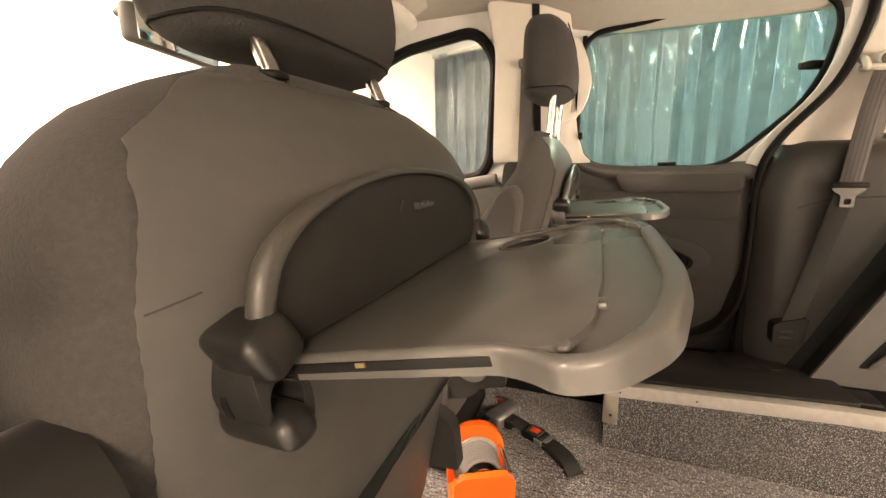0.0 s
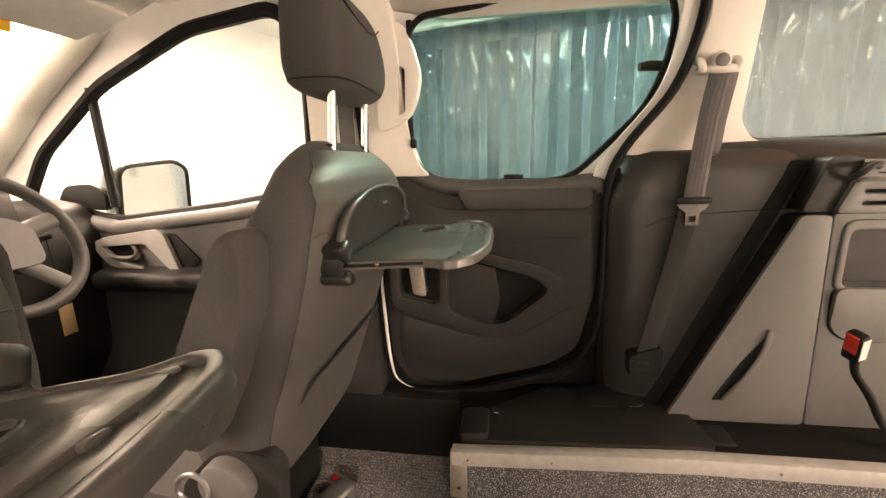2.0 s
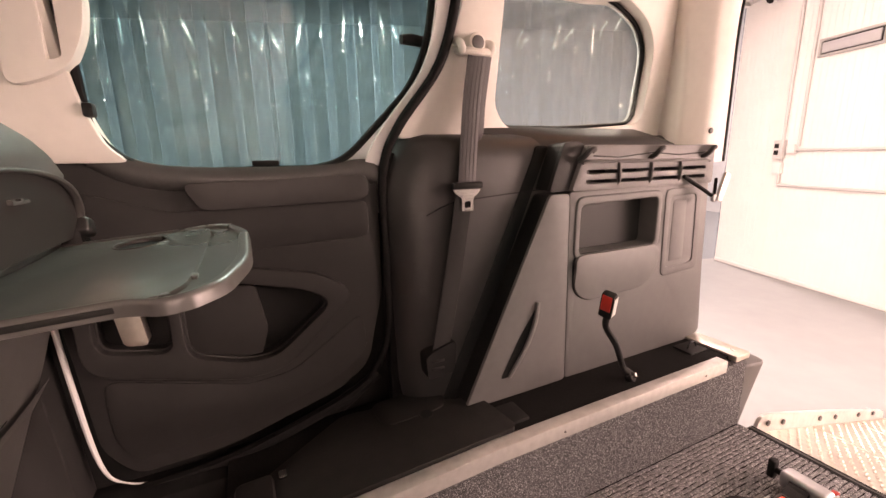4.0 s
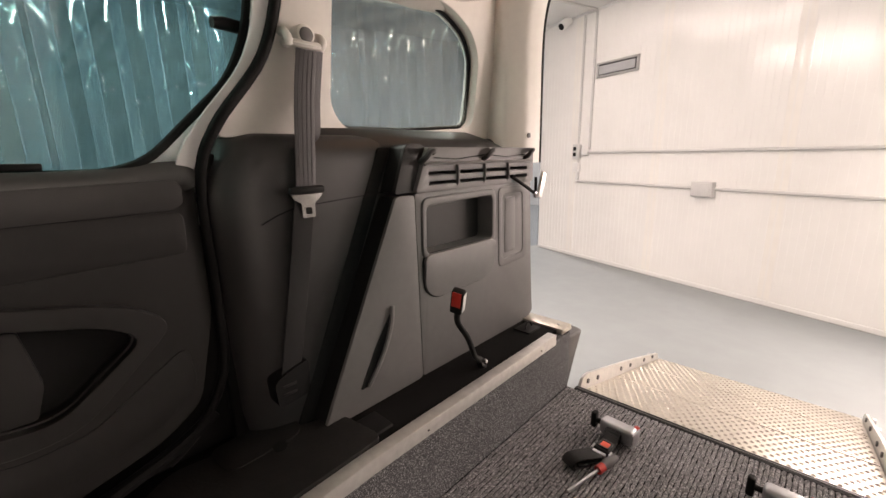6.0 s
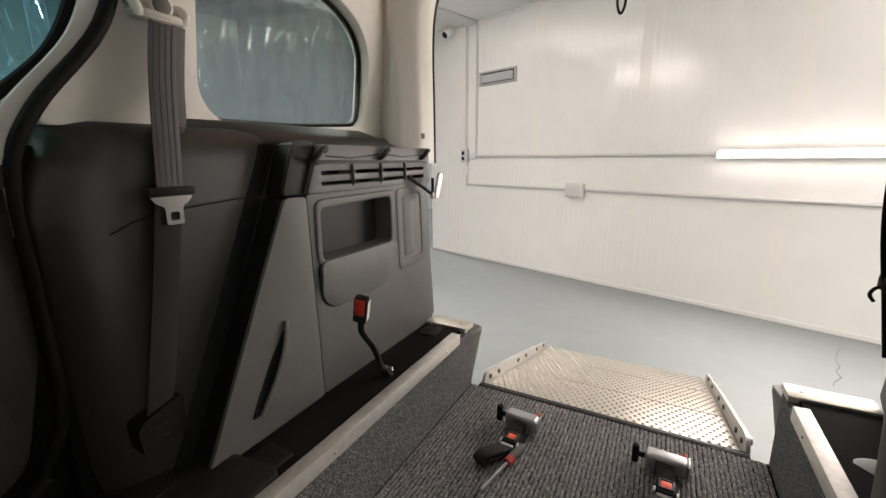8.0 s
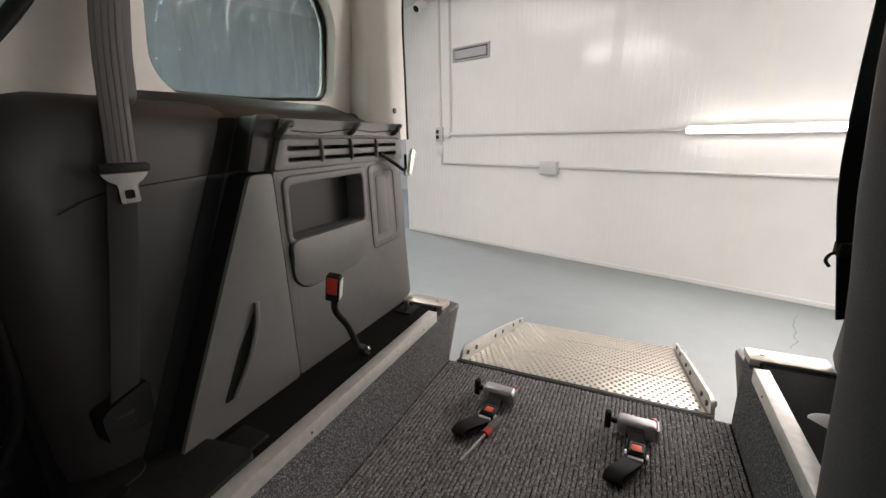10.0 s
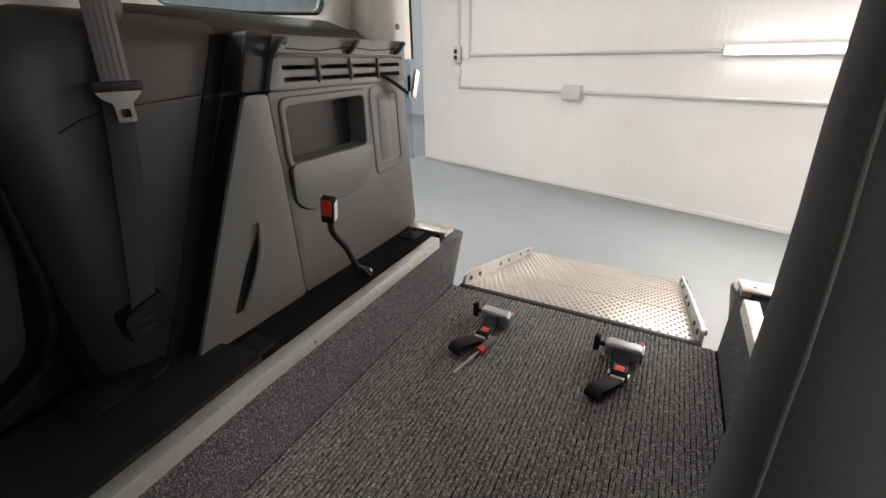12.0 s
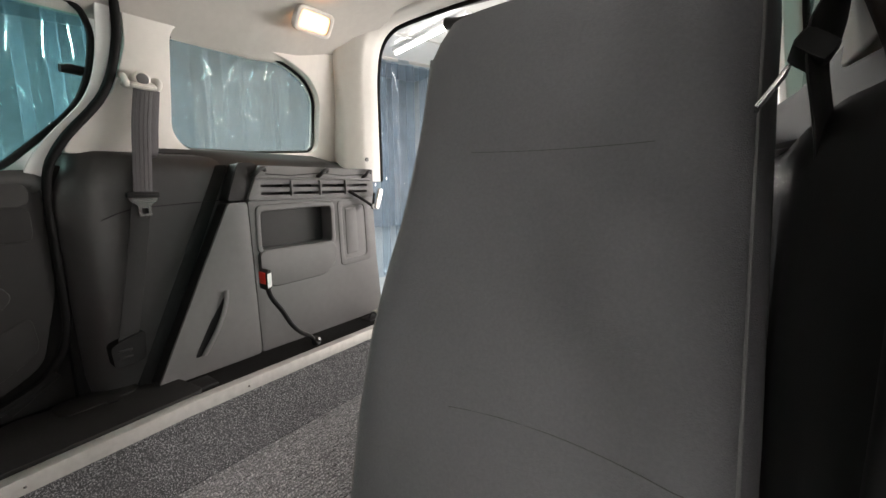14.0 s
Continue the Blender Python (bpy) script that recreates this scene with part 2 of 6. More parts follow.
def bev(bm, w, seg=2, geom=None):
    if w:
        edges = geom or [e for e in bm.edges if len(e.link_faces) == 2 and e.calc_face_angle(0) > 0.5]
        bmesh.ops.bevel(bm, geom=edges, offset=w, segments=seg, profile=0.5, affect="EDGES", clamp_overlap=True)
    return bm


def box(x0, x1, y0, y1, z0, z1, bevel=0.0, bm=None, m=None, seg=2):
    own = bmesh.new()
    bmesh.ops.create_cube(own, size=1, matrix=Matrix.Translation(((x0 + x1) / 2, (y0 + y1) / 2, (z0 + z1) / 2)) @ Matrix.Diagonal((abs(x1 - x0), abs(y1 - y0), abs(z1 - z0), 1)))
    bev(own, bevel, seg)
    if m is not None:
        own.transform(m)
    return join(bm, own)


def join(bm, own):
    if bm is None:
        return own
    me = bpy.data.meshes.new("scratch")
    own.to_mesh(me)
    own.free()
    bm.from_mesh(me)
    bpy.data.meshes.remove(me)
    return bm


def rounded(pts, r, n=5):
    """A closed outline with its corners rounded."""
    out = []
    k = len(pts)
    for i in range(k):
        p, a, b = Vector(pts[i]), Vector(pts[i - 1]), Vector(pts[(i + 1) % k])
        da, db = (a - p), (b - p)
        c = min(r, da.length * 0.45, db.length * 0.45)
        s, e = p + da.normalized() * c, p + db.normalized() * c
        for j in range(n + 1):
            t = j / n
            out.append((s * (1 - t) ** 2 + p * 2 * t * (1 - t) + e * t * t)[:])
    return out


def place3(axis, p, h):
    """A point of an outline, with the height h along the axis."""
    if axis == "x":
        return (h, p[0], p[1])
    if axis == "y":
        return (p[0], h, p[1])
    return (p[0], p[1], h)


def slab(outer, holes, axis, a, b, bevel=0.0, seg=2):
    """A plate between heights a and b along an axis, with openings right through it."""
    bm = bmesh.new()
    edges = []
    for loop in [outer, *holes]:
        vs = [bm.verts.new(place3(axis, p, a)) for p in loop]
        edges += [bm.edges.new((vs[i - 1], vs[i])) for i in range(len(vs))]
    bmesh.ops.triangle_fill(bm, use_beauty=True, edges=edges)
    ext = bmesh.ops.extrude_face_region(bm, geom=bm.faces[:])
    shift = Vector(place3(axis, (0, 0), b - a))
    for v in (g for g in ext["geom"] if isinstance(g, bmesh.types.BMVert)):
        v.co += shift
    bmesh.ops.recalc_face_normals(bm, faces=bm.faces)
    if bevel:
        rim = [e for e in bm.edges if len(e.link_faces) == 2 and e.calc_face_angle(0) > 1.2 and abs(sum(abs(v.co["xyz".index(axis)] - b) for v in e.verts)) < 1e-5]
        bev(bm, bevel, seg, rim)
    return bm


def tube(points, r, n=8, closed=False, bm=None, flat=None, cap=True):
    """A round (or, with flat, elliptical) tube along points."""
    own = bmesh.new()
    pts = [Vector(p) for p in points]
    k = len(pts)
    rings = []
    up = Vector((0, 0, 1))
    prev = None
    for i, p in enumerate(pts):
        a = pts[i - 1] if (i or closed) else p
        b = pts[(i + 1) % k] if (i < k - 1 or closed) else p
        d = (b - a).normalized()
        if prev is None:
            side = d.cross(up)
            if side.length < 0.1:
                side = d.cross(Vector((1, 0, 0)))
        else:
            side = prev - d * prev.dot(d)
        side.normalize()
        prev = side
        other = d.cross(side)
        rr = r[i] if isinstance(r, (list, tuple)) else r
        ra, rb = (rr, rr) if flat is None else flat
        rings.append([own.verts.new(p + side * math.cos(2 * math.pi * j / n) * ra + other * math.sin(2 * math.pi * j / n) * rb) for j in range(n)])
    for i in range(k if closed else k - 1):
        r0, r1 = rings[i], rings[(i + 1) % k]
        for j in range(n):
            own.faces.new((r0[j], r0[(j + 1) % n], r1[(j + 1) % n], r1[j]))
    if cap and not closed:
        own.faces.new(rings[0]), own.faces.new(rings[-1])
    return join(bm, own)


def loft(rings, cap=True, bm=None):
    """A skin over closed rings of equal length."""
    own = bmesh.new()
    vs = [[own.verts.new(p) for p in ring] for ring in rings]
    n = len(vs[0])
    for a, b in zip(vs, vs[1:]):
        for j in range(n):
            own.faces.new((a[j], a[(j + 1) % n], b[(j + 1) % n], b[j]))
    if cap:
        own.faces.new(vs[0]), own.faces.new(vs[-1])
    return join(bm, own)


def smooth_path(pts, n=6):
    """Points along a smooth curve through pts."""
    P = [Vector(p) for p in pts]
    out = []
    for i in range(len(P) - 1):
        a, b, c, d = P[max(i - 1, 0)], P[i], P[i + 1], P[min(i + 2, len(P) - 1)]
        for j in range(n):
            t = j / n
            out.append(0.5 * (2 * b + (c - a) * t + (2 * a - 5 * b + 4 * c - d) * t * t + (3 * b - a - 3 * c + d) * t ** 3))
    return out + [P[-1]]


def ribbon(points, width, thick, side, bm=None):
    """A flat strap along points; side gives the direction across it."""
    own = bmesh.new()
    pts = [Vector(p) for p in points]
    rings = []
    for i, p in enumerate(pts):
        d = (pts[min(i + 1, len(pts) - 1)] - pts[max(i - 1, 0)]).normalized()
        s = Vector(side[i] if isinstance(side, list) else side)
        s = (s - d * s.dot(d)).normalized()
        nrm = d.cross(s)
        w, h = width / 2, thick / 2
        rings.append([own.verts.new(p + s * a + nrm * b) for a, b in ((-w, -h * 0.4), (-w * 0.9, -h), (w * 0.9, -h), (w, -h * 0.4), (w, h * 0.4), (w * 0.9, h), (-w * 0.9, h), (-w, h * 0.4))])
    for a, b in zip(rings, rings[1:]):
        for j in range(8):
            own.faces.new((a[j], a[(j + 1) % 8], b[(j + 1) % 8], b[j]))
    own.faces.new(rings[0]), own.faces.new(rings[-1])
    return join(bm, own)


def cyl(p, axis, r, h, n=16, bevel=0.0, r2=None, bm=None):
    """A cylinder or cone that starts at p and runs h along the axis."""
    own = bmesh.new()
    bmesh.ops.create_cone(own, cap_ends=True, segments=n, radius1=r, radius2=r if r2 is None else r2, depth=h)
    own.transform(Matrix.Translation((0, 0, h / 2)))
    bev(own, bevel, 2, [e for e in own.edges if e.calc_face_angle(0) > 1.0])
    own.transform(Matrix.Translation(p) @ Vector(axis).to_track_quat("Z", "Y").to_matrix().to_4x4())
    return join(bm, own)


def lean(bm, s):
    """The van's sides lean inwards above the window line."""
    for v in bm.verts:
        if v.co.z > 0.86:
            v.co.x -= s * 0.13 * (v.co.z - 0.86)
    return bm


# ---- garage ----
def wall_slab(name, p, q, z0, z1, thick, material, label, category="wall"):
    """An upright wall from p to q (plan), its thickness to the right of that direction."""
    p, q = Vector(p), Vector(q)
    d = (q - p).normalized()
    nrm = Vector((d.y, -d.x, 0))
    bm = bmesh.new()
    for z in (z0, z1):
        for a in (p, q, q + nrm * thick, p + nrm * thick):
            bm.verts.new((a.x, a.y, z))
    bm.verts.ensure_lookup_table()
    v = bm.verts
    for f in ((0, 1, 2, 3), (4, 5, 6, 7), (0, 1, 5, 4), (1, 2, 6, 5), (2, 3, 7, 6), (3, 0, 4, 7)):
        bm.faces.new([v[i] for i in f])
    return setting(name, bm, material, label, category, smooth=False)


DEEP = 7.3        # from the rear wall to the front wall
WIDE = 7.5        # from the curtain to the left wall
setting("ground", box(-60, 60, -60, 60, GROUND - 0.2, GROUND), FLOOR_PAINT, "grey painted concrete garage floor, scuffed, with hairline cracks", "floor")
rear_wall = wall_slab("wall_rear", room(0, 0, 0), room(WIDE, 0, 0), GROUND, CEIL + 0.1, -0.15, WALL_PAINT, "white sandwich-panel garage wall with fine vertical ribs")
wall_slab("wall_front", room(0.0, DEEP, 0), room(WIDE, DEEP, 0), GROUND, CEIL + 0.1, 0.15, WALL_PAINT, "white sandwich-panel wall in front of the van")
wall_slab("wall_left", room(WIDE, 0, 0), room(WIDE, DEEP, 0), GROUND, CEIL + 0.1, -0.15, WALL_PAINT, "white sandwich-panel garage side wall")
ceil = bmesh.new()
for z in (CEIL, CEIL + 0.12):
    for u, v in ((0, -0.1), (WIDE + 0.1, -0.1), (WIDE + 0.1, DEEP + 0.1), (0, DEEP + 0.1)):
        ceil.verts.new(room(u, v, z))
ceil.verts.ensure_lookup_table()
for f in ((0, 1, 2, 3), (4, 5, 6, 7), (0, 1, 5, 4), (1, 2, 6, 5), (2, 3, 7, 6), (3, 0, 4, 7)):
    ceil.faces.new([ceil.verts[i] for i in f])
setting("ceiling", ceil, WALL_PAINT, "white panel garage ceiling", "ceiling", smooth=False)
CURTAIN_TOP = 2.28
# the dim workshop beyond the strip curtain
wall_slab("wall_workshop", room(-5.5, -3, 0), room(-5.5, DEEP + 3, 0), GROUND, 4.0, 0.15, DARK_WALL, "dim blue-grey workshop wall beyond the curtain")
wall_slab("wall_workshop_end", room(-5.5, -3, 0), room(0, -3, 0), GROUND, 4.0, -0.15, WALL_PAINT, "pale workshop end wall")
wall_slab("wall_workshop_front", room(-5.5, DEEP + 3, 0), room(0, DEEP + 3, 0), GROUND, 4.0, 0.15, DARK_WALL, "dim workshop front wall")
wall_slab("wall_above_curtain", room(0, 0, 0), room(0, DEEP, 0), CURTAIN_TOP + 0.03, 4.0, 0.08, WALL_PAINT, "white panel lintel over the strip curtain")
wc = bmesh.new()
for z in (3.6, 3.7):
    for u, v in ((-5.6, -3.1), (0.1, -3.1), (0.1, DEEP + 3.1), (-5.6, DEEP + 3.1)):
        wc.verts.new(room(u, v, z))
wc.verts.ensure_lookup_table()
for f in ((0, 1, 2, 3), (4, 5, 6, 7), (0, 1, 5, 4), (1, 2, 6, 5), (2, 3, 7, 6), (3, 0, 4, 7)):
    wc.faces.new([wc.verts[i] for i in f])
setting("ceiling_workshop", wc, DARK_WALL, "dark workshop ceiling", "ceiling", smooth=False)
TOROOM = Matrix.Translation(CORNER) @ Matrix.Rotation(WA + math.pi, 4, "Z")   # x along the rear wall, -y forwards

# fine panel joints and skirting of the rear wall
for i, u in enumerate((0.52, 1.52, 2.53, 3.53, 4.53, 5.53)):
    b = box(u - 0.045, u + 0.045, -0.0014, 0.0, GROUND + 0.05, CEIL)
    b.transform(TOROOM)
    tagged(part("panel_joint", b, TAPE, rear_wall, smooth=False))
b = box(0, WIDE, -0.012, 0, GROUND, GROUND + 0.04, 0.004)
b.transform(TOROOM)
tagged(part("skirting", b, PIPE_WHITE, rear_wall))
b = box(0, WIDE, -0.0135, -0.001, GROUND, GROUND + 0.006)
b.transform(TOROOM)
tagged(part("floor_joint", b, VENT_GREY, rear_wall, smooth=False))
ribs = bmesh.new()
for i in range(int(WIDE / 0.05)):
    u = 0.025 + i * 0.05
    box(u - 0.006, u + 0.006, -0.0018, 0.0, GROUND + 0.05, CEIL, 0, ribs)
ribs.transform(TOROOM)
tagged(part("wall_ribs", ribs, WALL_PAINT, rear_wall, smooth=False), kind="stuff")


# strip curtain of clear overlapping strips, each slightly bowed
rnd = random.Random(4)
curtain = thing("strip_curtain", "clear blue-tinted PVC strip curtain hanging floor to ceiling", "curtain")
for i in range(36):
    v0 = 0.01 + i * 0.2 + rnd.uniform(-0.03, 0.03)
    wide, bow = rnd.uniform(0.26, 0.31), rnd.uniform(0.02, 0.042)
    off = 0.016 if i % 2 else -0.016
    sw, tw = rnd.uniform(-0.03, 0.03), rnd.uniform(-0.035, 0.035)
    bm = bmesh.new()
    rows = []
    for k in range(15):
        z = GROUND + 0.02 + (CURTAIN_TOP - GROUND - 0.02) * k / 14
        h = 1 - k / 14
        row = []
        for j in range(13):
            a = j / 12 - 0.5
            d = off + bow * (1 - 4 * a * a) * (1 - 0.35 * h) + h * (sw + tw * a)
            row.append(bm.verts.new(room(d, v0 + wide * (a + 0.5), z)))
        rows.append(row)
    for r0, r1 in zip(rows, rows[1:]):
        for j in range(12):
            bm.faces.new((r0[j], r0[j + 1], r1[j + 1], r1[j]))
    strip = part("strip", bm, PVC, curtain)
    rims = bmesh.new()
    for a in (-0.5, 0.5):
        tube([room(off + (1 - k / 6) * (sw + tw * a), v0 + wide * (a + 0.5), GROUND + 0.02 + (CURTAIN_TOP - GROUND - 0.02) * k / 6) for k in range(7)], rnd.uniform(0.002, 0.0045), 6, False, rims)
    part("rounded_edge", rims, PVC_EDGE, strip)
b = box(-0.045, 0.045, -DEEP, 0, CURTAIN_TOP - 0.03, CURTAIN_TOP + 0.028)
b.transform(TOROOM)
part("rail", b, ALU, curtain)


def ceiling_tube(u, v, length=1.2, z=CEIL):
    lamp = thing("ceiling_lamp", "white batten ceiling lamp with a lit tube", "lamp", "garage ceiling lamps", at=room(u, v, z))
    turn = Matrix.Rotation(WA, 4, "Z")
    for nm, bm, mt in (("housing", box(-length / 2 - 0.02, length / 2 + 0.02, -0.04, 0.04, -0.035, 0, 0.008), PIPE_WHITE), ("tube", tube([(-length / 2, 0, -0.05), (length / 2, 0, -0.05)], 0.016, 10), TUBE_GLOW)):
        bm.transform(turn)
        part(nm, bm, mt, lamp)
    return lamp


# battens for all of these, the added fill lamps on the left too
for u, v, share in TUBES:
    ceiling_tube(u, v)
ceiling_tube(0.95, 1.05)
for u, v in ((4.3, 3.3), (2.7, 4.3), (4.4, 4.7)):
    ceiling_tube(u, v)
for u, v in ((-2.2, 1.0), (-2.2, 4.2), (-3.8, 6.5), (-4.2, 2.6)):
    ceiling_tube(u, v, 0.22, 3.6)

# lit tube along the rear wall
wt = thing("wall_lamp", "long lit white batten tube on the rear wall", "lamp")
for nm, bm, mt in (("housing", box(WALL_TUBE[0], WALL_TUBE[1], -0.045, 0, 0.835, 0.90, 0.008), PIPE_WHITE), ("tube", tube([(WALL_TUBE[0] + 0.02, -0.06, 0.868), (WALL_TUBE[1] - 0.02, -0.06, 0.868)], 0.022, 10), TUBE_GLOW)):
    bm.transform(TOROOM)
    part(nm, bm, mt, wt)

# bead of sealant where the rear wall meets the ceiling
b = tube([(0.02, -0.004, CEIL - 0.004), (WIDE - 0.02, -0.004, CEIL - 0.004)], 0.018, 8)
b.transform(TOROOM)
tagged(part("ceiling_bead", b, PIPE_WHITE, rear_wall))

# conduits, socket, junction box, camera and vent on the rear wall (u along the wall from the corner)
US = 0.595        # socket
cond = thing("conduit", "white surface-mounted cable conduit along the rear wall", "conduit")
for p, q in (((US + 0.06, 0.87), (WALL_TUBE[0], 0.87)), ((US + 0.02, 0.555), (WIDE - 0.1, 0.555)), ((US + 0.02, 0.555), (US + 0.02, 0.8)), ((US + 0.01, 0.93), (US + 0.01, CEIL - 0.03)), ((0.755, 0.9), (0.755, CEIL))):
    bm = tube([(p[0], -0.014, p[1]), (q[0], -0.014, q[1])], 0.013, 10)
    bm.transform(TOROOM)
    part("pipe", bm, PIPE_GREY, cond)
bm = tube([(0.755, -0.014, CEIL - 0.014), (0.755, -1.6, CEIL - 0.014)], 0.013, 10)
bm.transform(TOROOM)
part("pipe", bm, PIPE_GREY, cond)
soc = thing("wall_socket", "white double wall socket with dark outlets", "socket")
for nm, bm, mt in (("box", box(US - 0.045, US + 0.045, -0.05, 0, 0.80, 0.96, 0.006), PIPE_GREY), ("box", box(US - 0.035, US + 0.045, -0.045, 0, 0.66, 0.76, 0.006), PIPE_WHITE), ("box", box(US + 0.07, US + 0.15, -0.04, 0, 0.84, 0.92, 0.006), PIPE_WHITE), ("outlet", box(US - 0.03, US + 0.01, -0.054, -0.045, 0.89, 0.93), BLACK), ("outlet", box(US - 0.03, US + 0.01, -0.054, -0.045, 0.83, 0.87), BLACK)):
    bm.transform(TOROOM)
    part(nm, bm, mt, soc)
UJ = 1.998
jb = thing("junction_box", "pale grey plastic junction box on the conduit", "junction box")
for nm, bm, mt in (("body", box(UJ - 0.087, UJ + 0.087, -0.07, 0, 0.485, 0.614, 0.012), PIPE_GREY), ("lid", box(UJ - 0.075, UJ + 0.075, -0.08, -0.068, 0.495, 0.604, 0.006), PIPE_GREY)):
    bm.transform(TOROOM)
    part(nm, bm, mt, jb)
U0, U1, Z0, Z1 = 0.797, 1.275, 1.614, 1.756
vent = thing("wall_vent", "grey rectangular wall vent with a pale cover plate", "vent")
fr = slab([(U0, Z0), (U1, Z0), (U1, Z1), (U0, Z1)], [[(U0 + 0.02, Z0 + 0.02), (U1 - 0.02, Z0 + 0.02), (U1 - 0.02, Z1 - 0.02), (U0 + 0.02, Z1 - 0.02)]], "y", 0, -0.025, 0.004)
fr.transform(TOROOM)
part("frame", fr, VENT_GREY, vent)
for nm, b, mt in (("gap", box(U0 + 0.018, U1 - 0.018, -0.006, -0.002, Z0 + 0.018, Z1 - 0.018), BLACK), ("plate", box(U0 + 0.022, U1 - 0.04, -0.018, -0.004, Z0 + 0.030, Z1 - 0.030, 0.004), VENT_PLATE)):
    b.transform(TOROOM)
    part(nm, b, mt, vent)
cc = thing("security_camera", "small white dome security camera with a dark lens", "camera")
for nm, bm, mt in (("bracket", box(0.36, 0.42, -0.10, 0, 2.225, 2.284, 0.01), PIPE_WHITE), ("body", cyl((0.39, -0.06, 2.245), (0, -0.7, -0.5), 0.05, 0.1, 16, 0.01), PIPE_WHITE), ("lens", cyl((0.39, -0.13, 2.195), (0, -0.7, -0.5), 0.036, 0.016, 16, 0.004), BLACK)):
    bm.transform(TOROOM)
    part(nm, bm, mt, cc)

# ---- van shell ----
def fx(x, s):
    """A distance from the van's middle as a place on its right (s = 1) or left side."""
    return x if s > 0 else -(x + 0.06)


DOOR_WIN = rounded([(0.49, 0.93), (0.45, 0.878), (0.36, 0.850), (0.2, 0.848), (0.054, 0.866), (-0.109, 1.032), (-0.147, 1.122), (-0.160, 1.23), (-0.138, 1.288), (0.222, 1.292), (0.455, 1.268), (0.49, 1.22)], 0.05, 4)
QUARTER_WIN = rounded([(-0.352, 0.995), (-0.388, 0.952), (-0.60, 0.953), (-0.872, 0.971), (-0.872, 1.17), (-0.83, 1.232), (-0.745, 1.272), (-0.606, 1.296), (-0.44, 1.312), (-0.36, 1.285)], 0.035, 4)
FRONT_WIN = rounded([(0.812, 0.90), (0.785, 1.235), (0.85, 1.325), (1.13, 1.288), (1.46, 1.155), (1.74, 0.965), (1.86, 0.82), (1.52, 0.745), (1.08, 0.795), (0.85, 0.835)], 0.05, 4)


DOOR_GAP = rounded([(0.60, 0.22), (0.06, 0.22), (-0.03, 0.36), (-0.04, 0.86), (-0.16, 1.03), (-0.185, 1.20), (-0.16, 1.33), (0.50, 1.33), (0.60, 1.20)], 0.05, 4)
SLID = Vector((-0.080, -0.74, 0.0))      # the left sliding door stands open, slid back along the body


def grow(loop, d):
    """The outline moved outwards by d."""
    n = len(loop)
    area = sum(loop[i - 1][0] * loop[i][1] - loop[i][0] * loop[i - 1][1] for i in range(n))
    sg = 1 if area > 0 else -1
    out = []
    for i in range(n):
        a, b = Vector(loop[i - 1]), Vector(loop[(i + 1) % n])
        t = (b - a).normalized()
        out.append((loop[i][0] + sg * t[1] * d, loop[i][1] - sg * t[0] * d))
    return out


for s, word in ((1, "right"), (-1, "left")):
    outer = [(-1.13, 0.2), (-1.13, 0.9), (-1.10, 1.25), (-1.02, 1.40), (0.9, 1.45), (1.25, 1.40), (1.6, 1.22), (1.95, 0.97), (2.15, 0.80), (2.15, -0.1), (-1.13, -0.1)]
    shell = setting("van_side_" + word, lean(slab(outer, [grow(DOOR_WIN, 0.012) if s > 0 else DOOR_GAP, QUARTER_WIN, FRONT_WIN], "x", fx(0.776, s), fx(0.783, s)), s), BODY_WHITE, "white painted van side with window openings", "van body")
    for nm, loop, mt in (("window_sliding_", DOOR_WIN, TINTED), ("window_quarter_", QUARTER_WIN, QUARTER_TINT_SHEEN), ("window_front_", FRONT_WIN, CLEAR)):
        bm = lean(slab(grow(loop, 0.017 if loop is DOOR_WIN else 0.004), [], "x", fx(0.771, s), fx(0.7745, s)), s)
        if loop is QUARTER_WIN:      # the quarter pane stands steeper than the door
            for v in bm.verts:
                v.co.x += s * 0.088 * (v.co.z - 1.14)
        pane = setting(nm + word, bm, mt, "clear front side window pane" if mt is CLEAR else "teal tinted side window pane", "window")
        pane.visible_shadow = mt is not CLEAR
        if loop is DOOR_WIN and s < 0:
            pane.location = SLID
        seal = tube([(fx(0.748 if loop is DOOR_WIN else 0.770, s) - s * 0.13 * max(0, z - 0.86), y, z) for y, z in grow(loop, 0.006)], 0.006 if loop is QUARTER_WIN else 0.0085 if loop is DOOR_WIN else 0.02, 8, True)
        part("window_seal", seal, RUBBER, pane, "black rubber window seal")

# floor, ledges and rails
# the base is black to paint shade into the grooves between the ribs
floor = setting("floor_van", box(-0.483, 0.446, -1.11, 1.75, -0.03, 0.0), CARPET_BLACK, "charcoal ribbed carpet on the lowered van floor", "floor")
n_rib, n_len = 76, 200
sec = np.array([(-0.0057, -0.001), (-0.0038, 0.0029), (0.0, 0.0044), (0.0038, 0.0029), (0.0057, -0.001)])
gen = np.random.default_rng(3)
ys = np.linspace(-1.108, 1.1, n_len)
hts = 0.45 + 0.55 * gen.random((n_rib, n_len))
sway = (gen.random((n_rib, n_len)) - 0.5) * 0.0028
V3 = np.zeros((n_rib, n_len, 5, 3))
V3[..., 0] = (-0.476 + (np.arange(n_rib) + 0.5) * 0.918 / n_rib)[:, None, None] + sec[:, 0] + sway[..., None]
V3[..., 1] = ys[None, :, None]
V3[..., 2] = sec[:, 1] * hts[..., None]
base = (np.arange(n_rib)[:, None, None] * n_len + np.arange(n_len - 1)[None, :, None]) * 5 + np.arange(4)[None, None, :]
quads = np.stack([base, base + 1, base + 6, base + 5], -1).reshape(-1, 4)
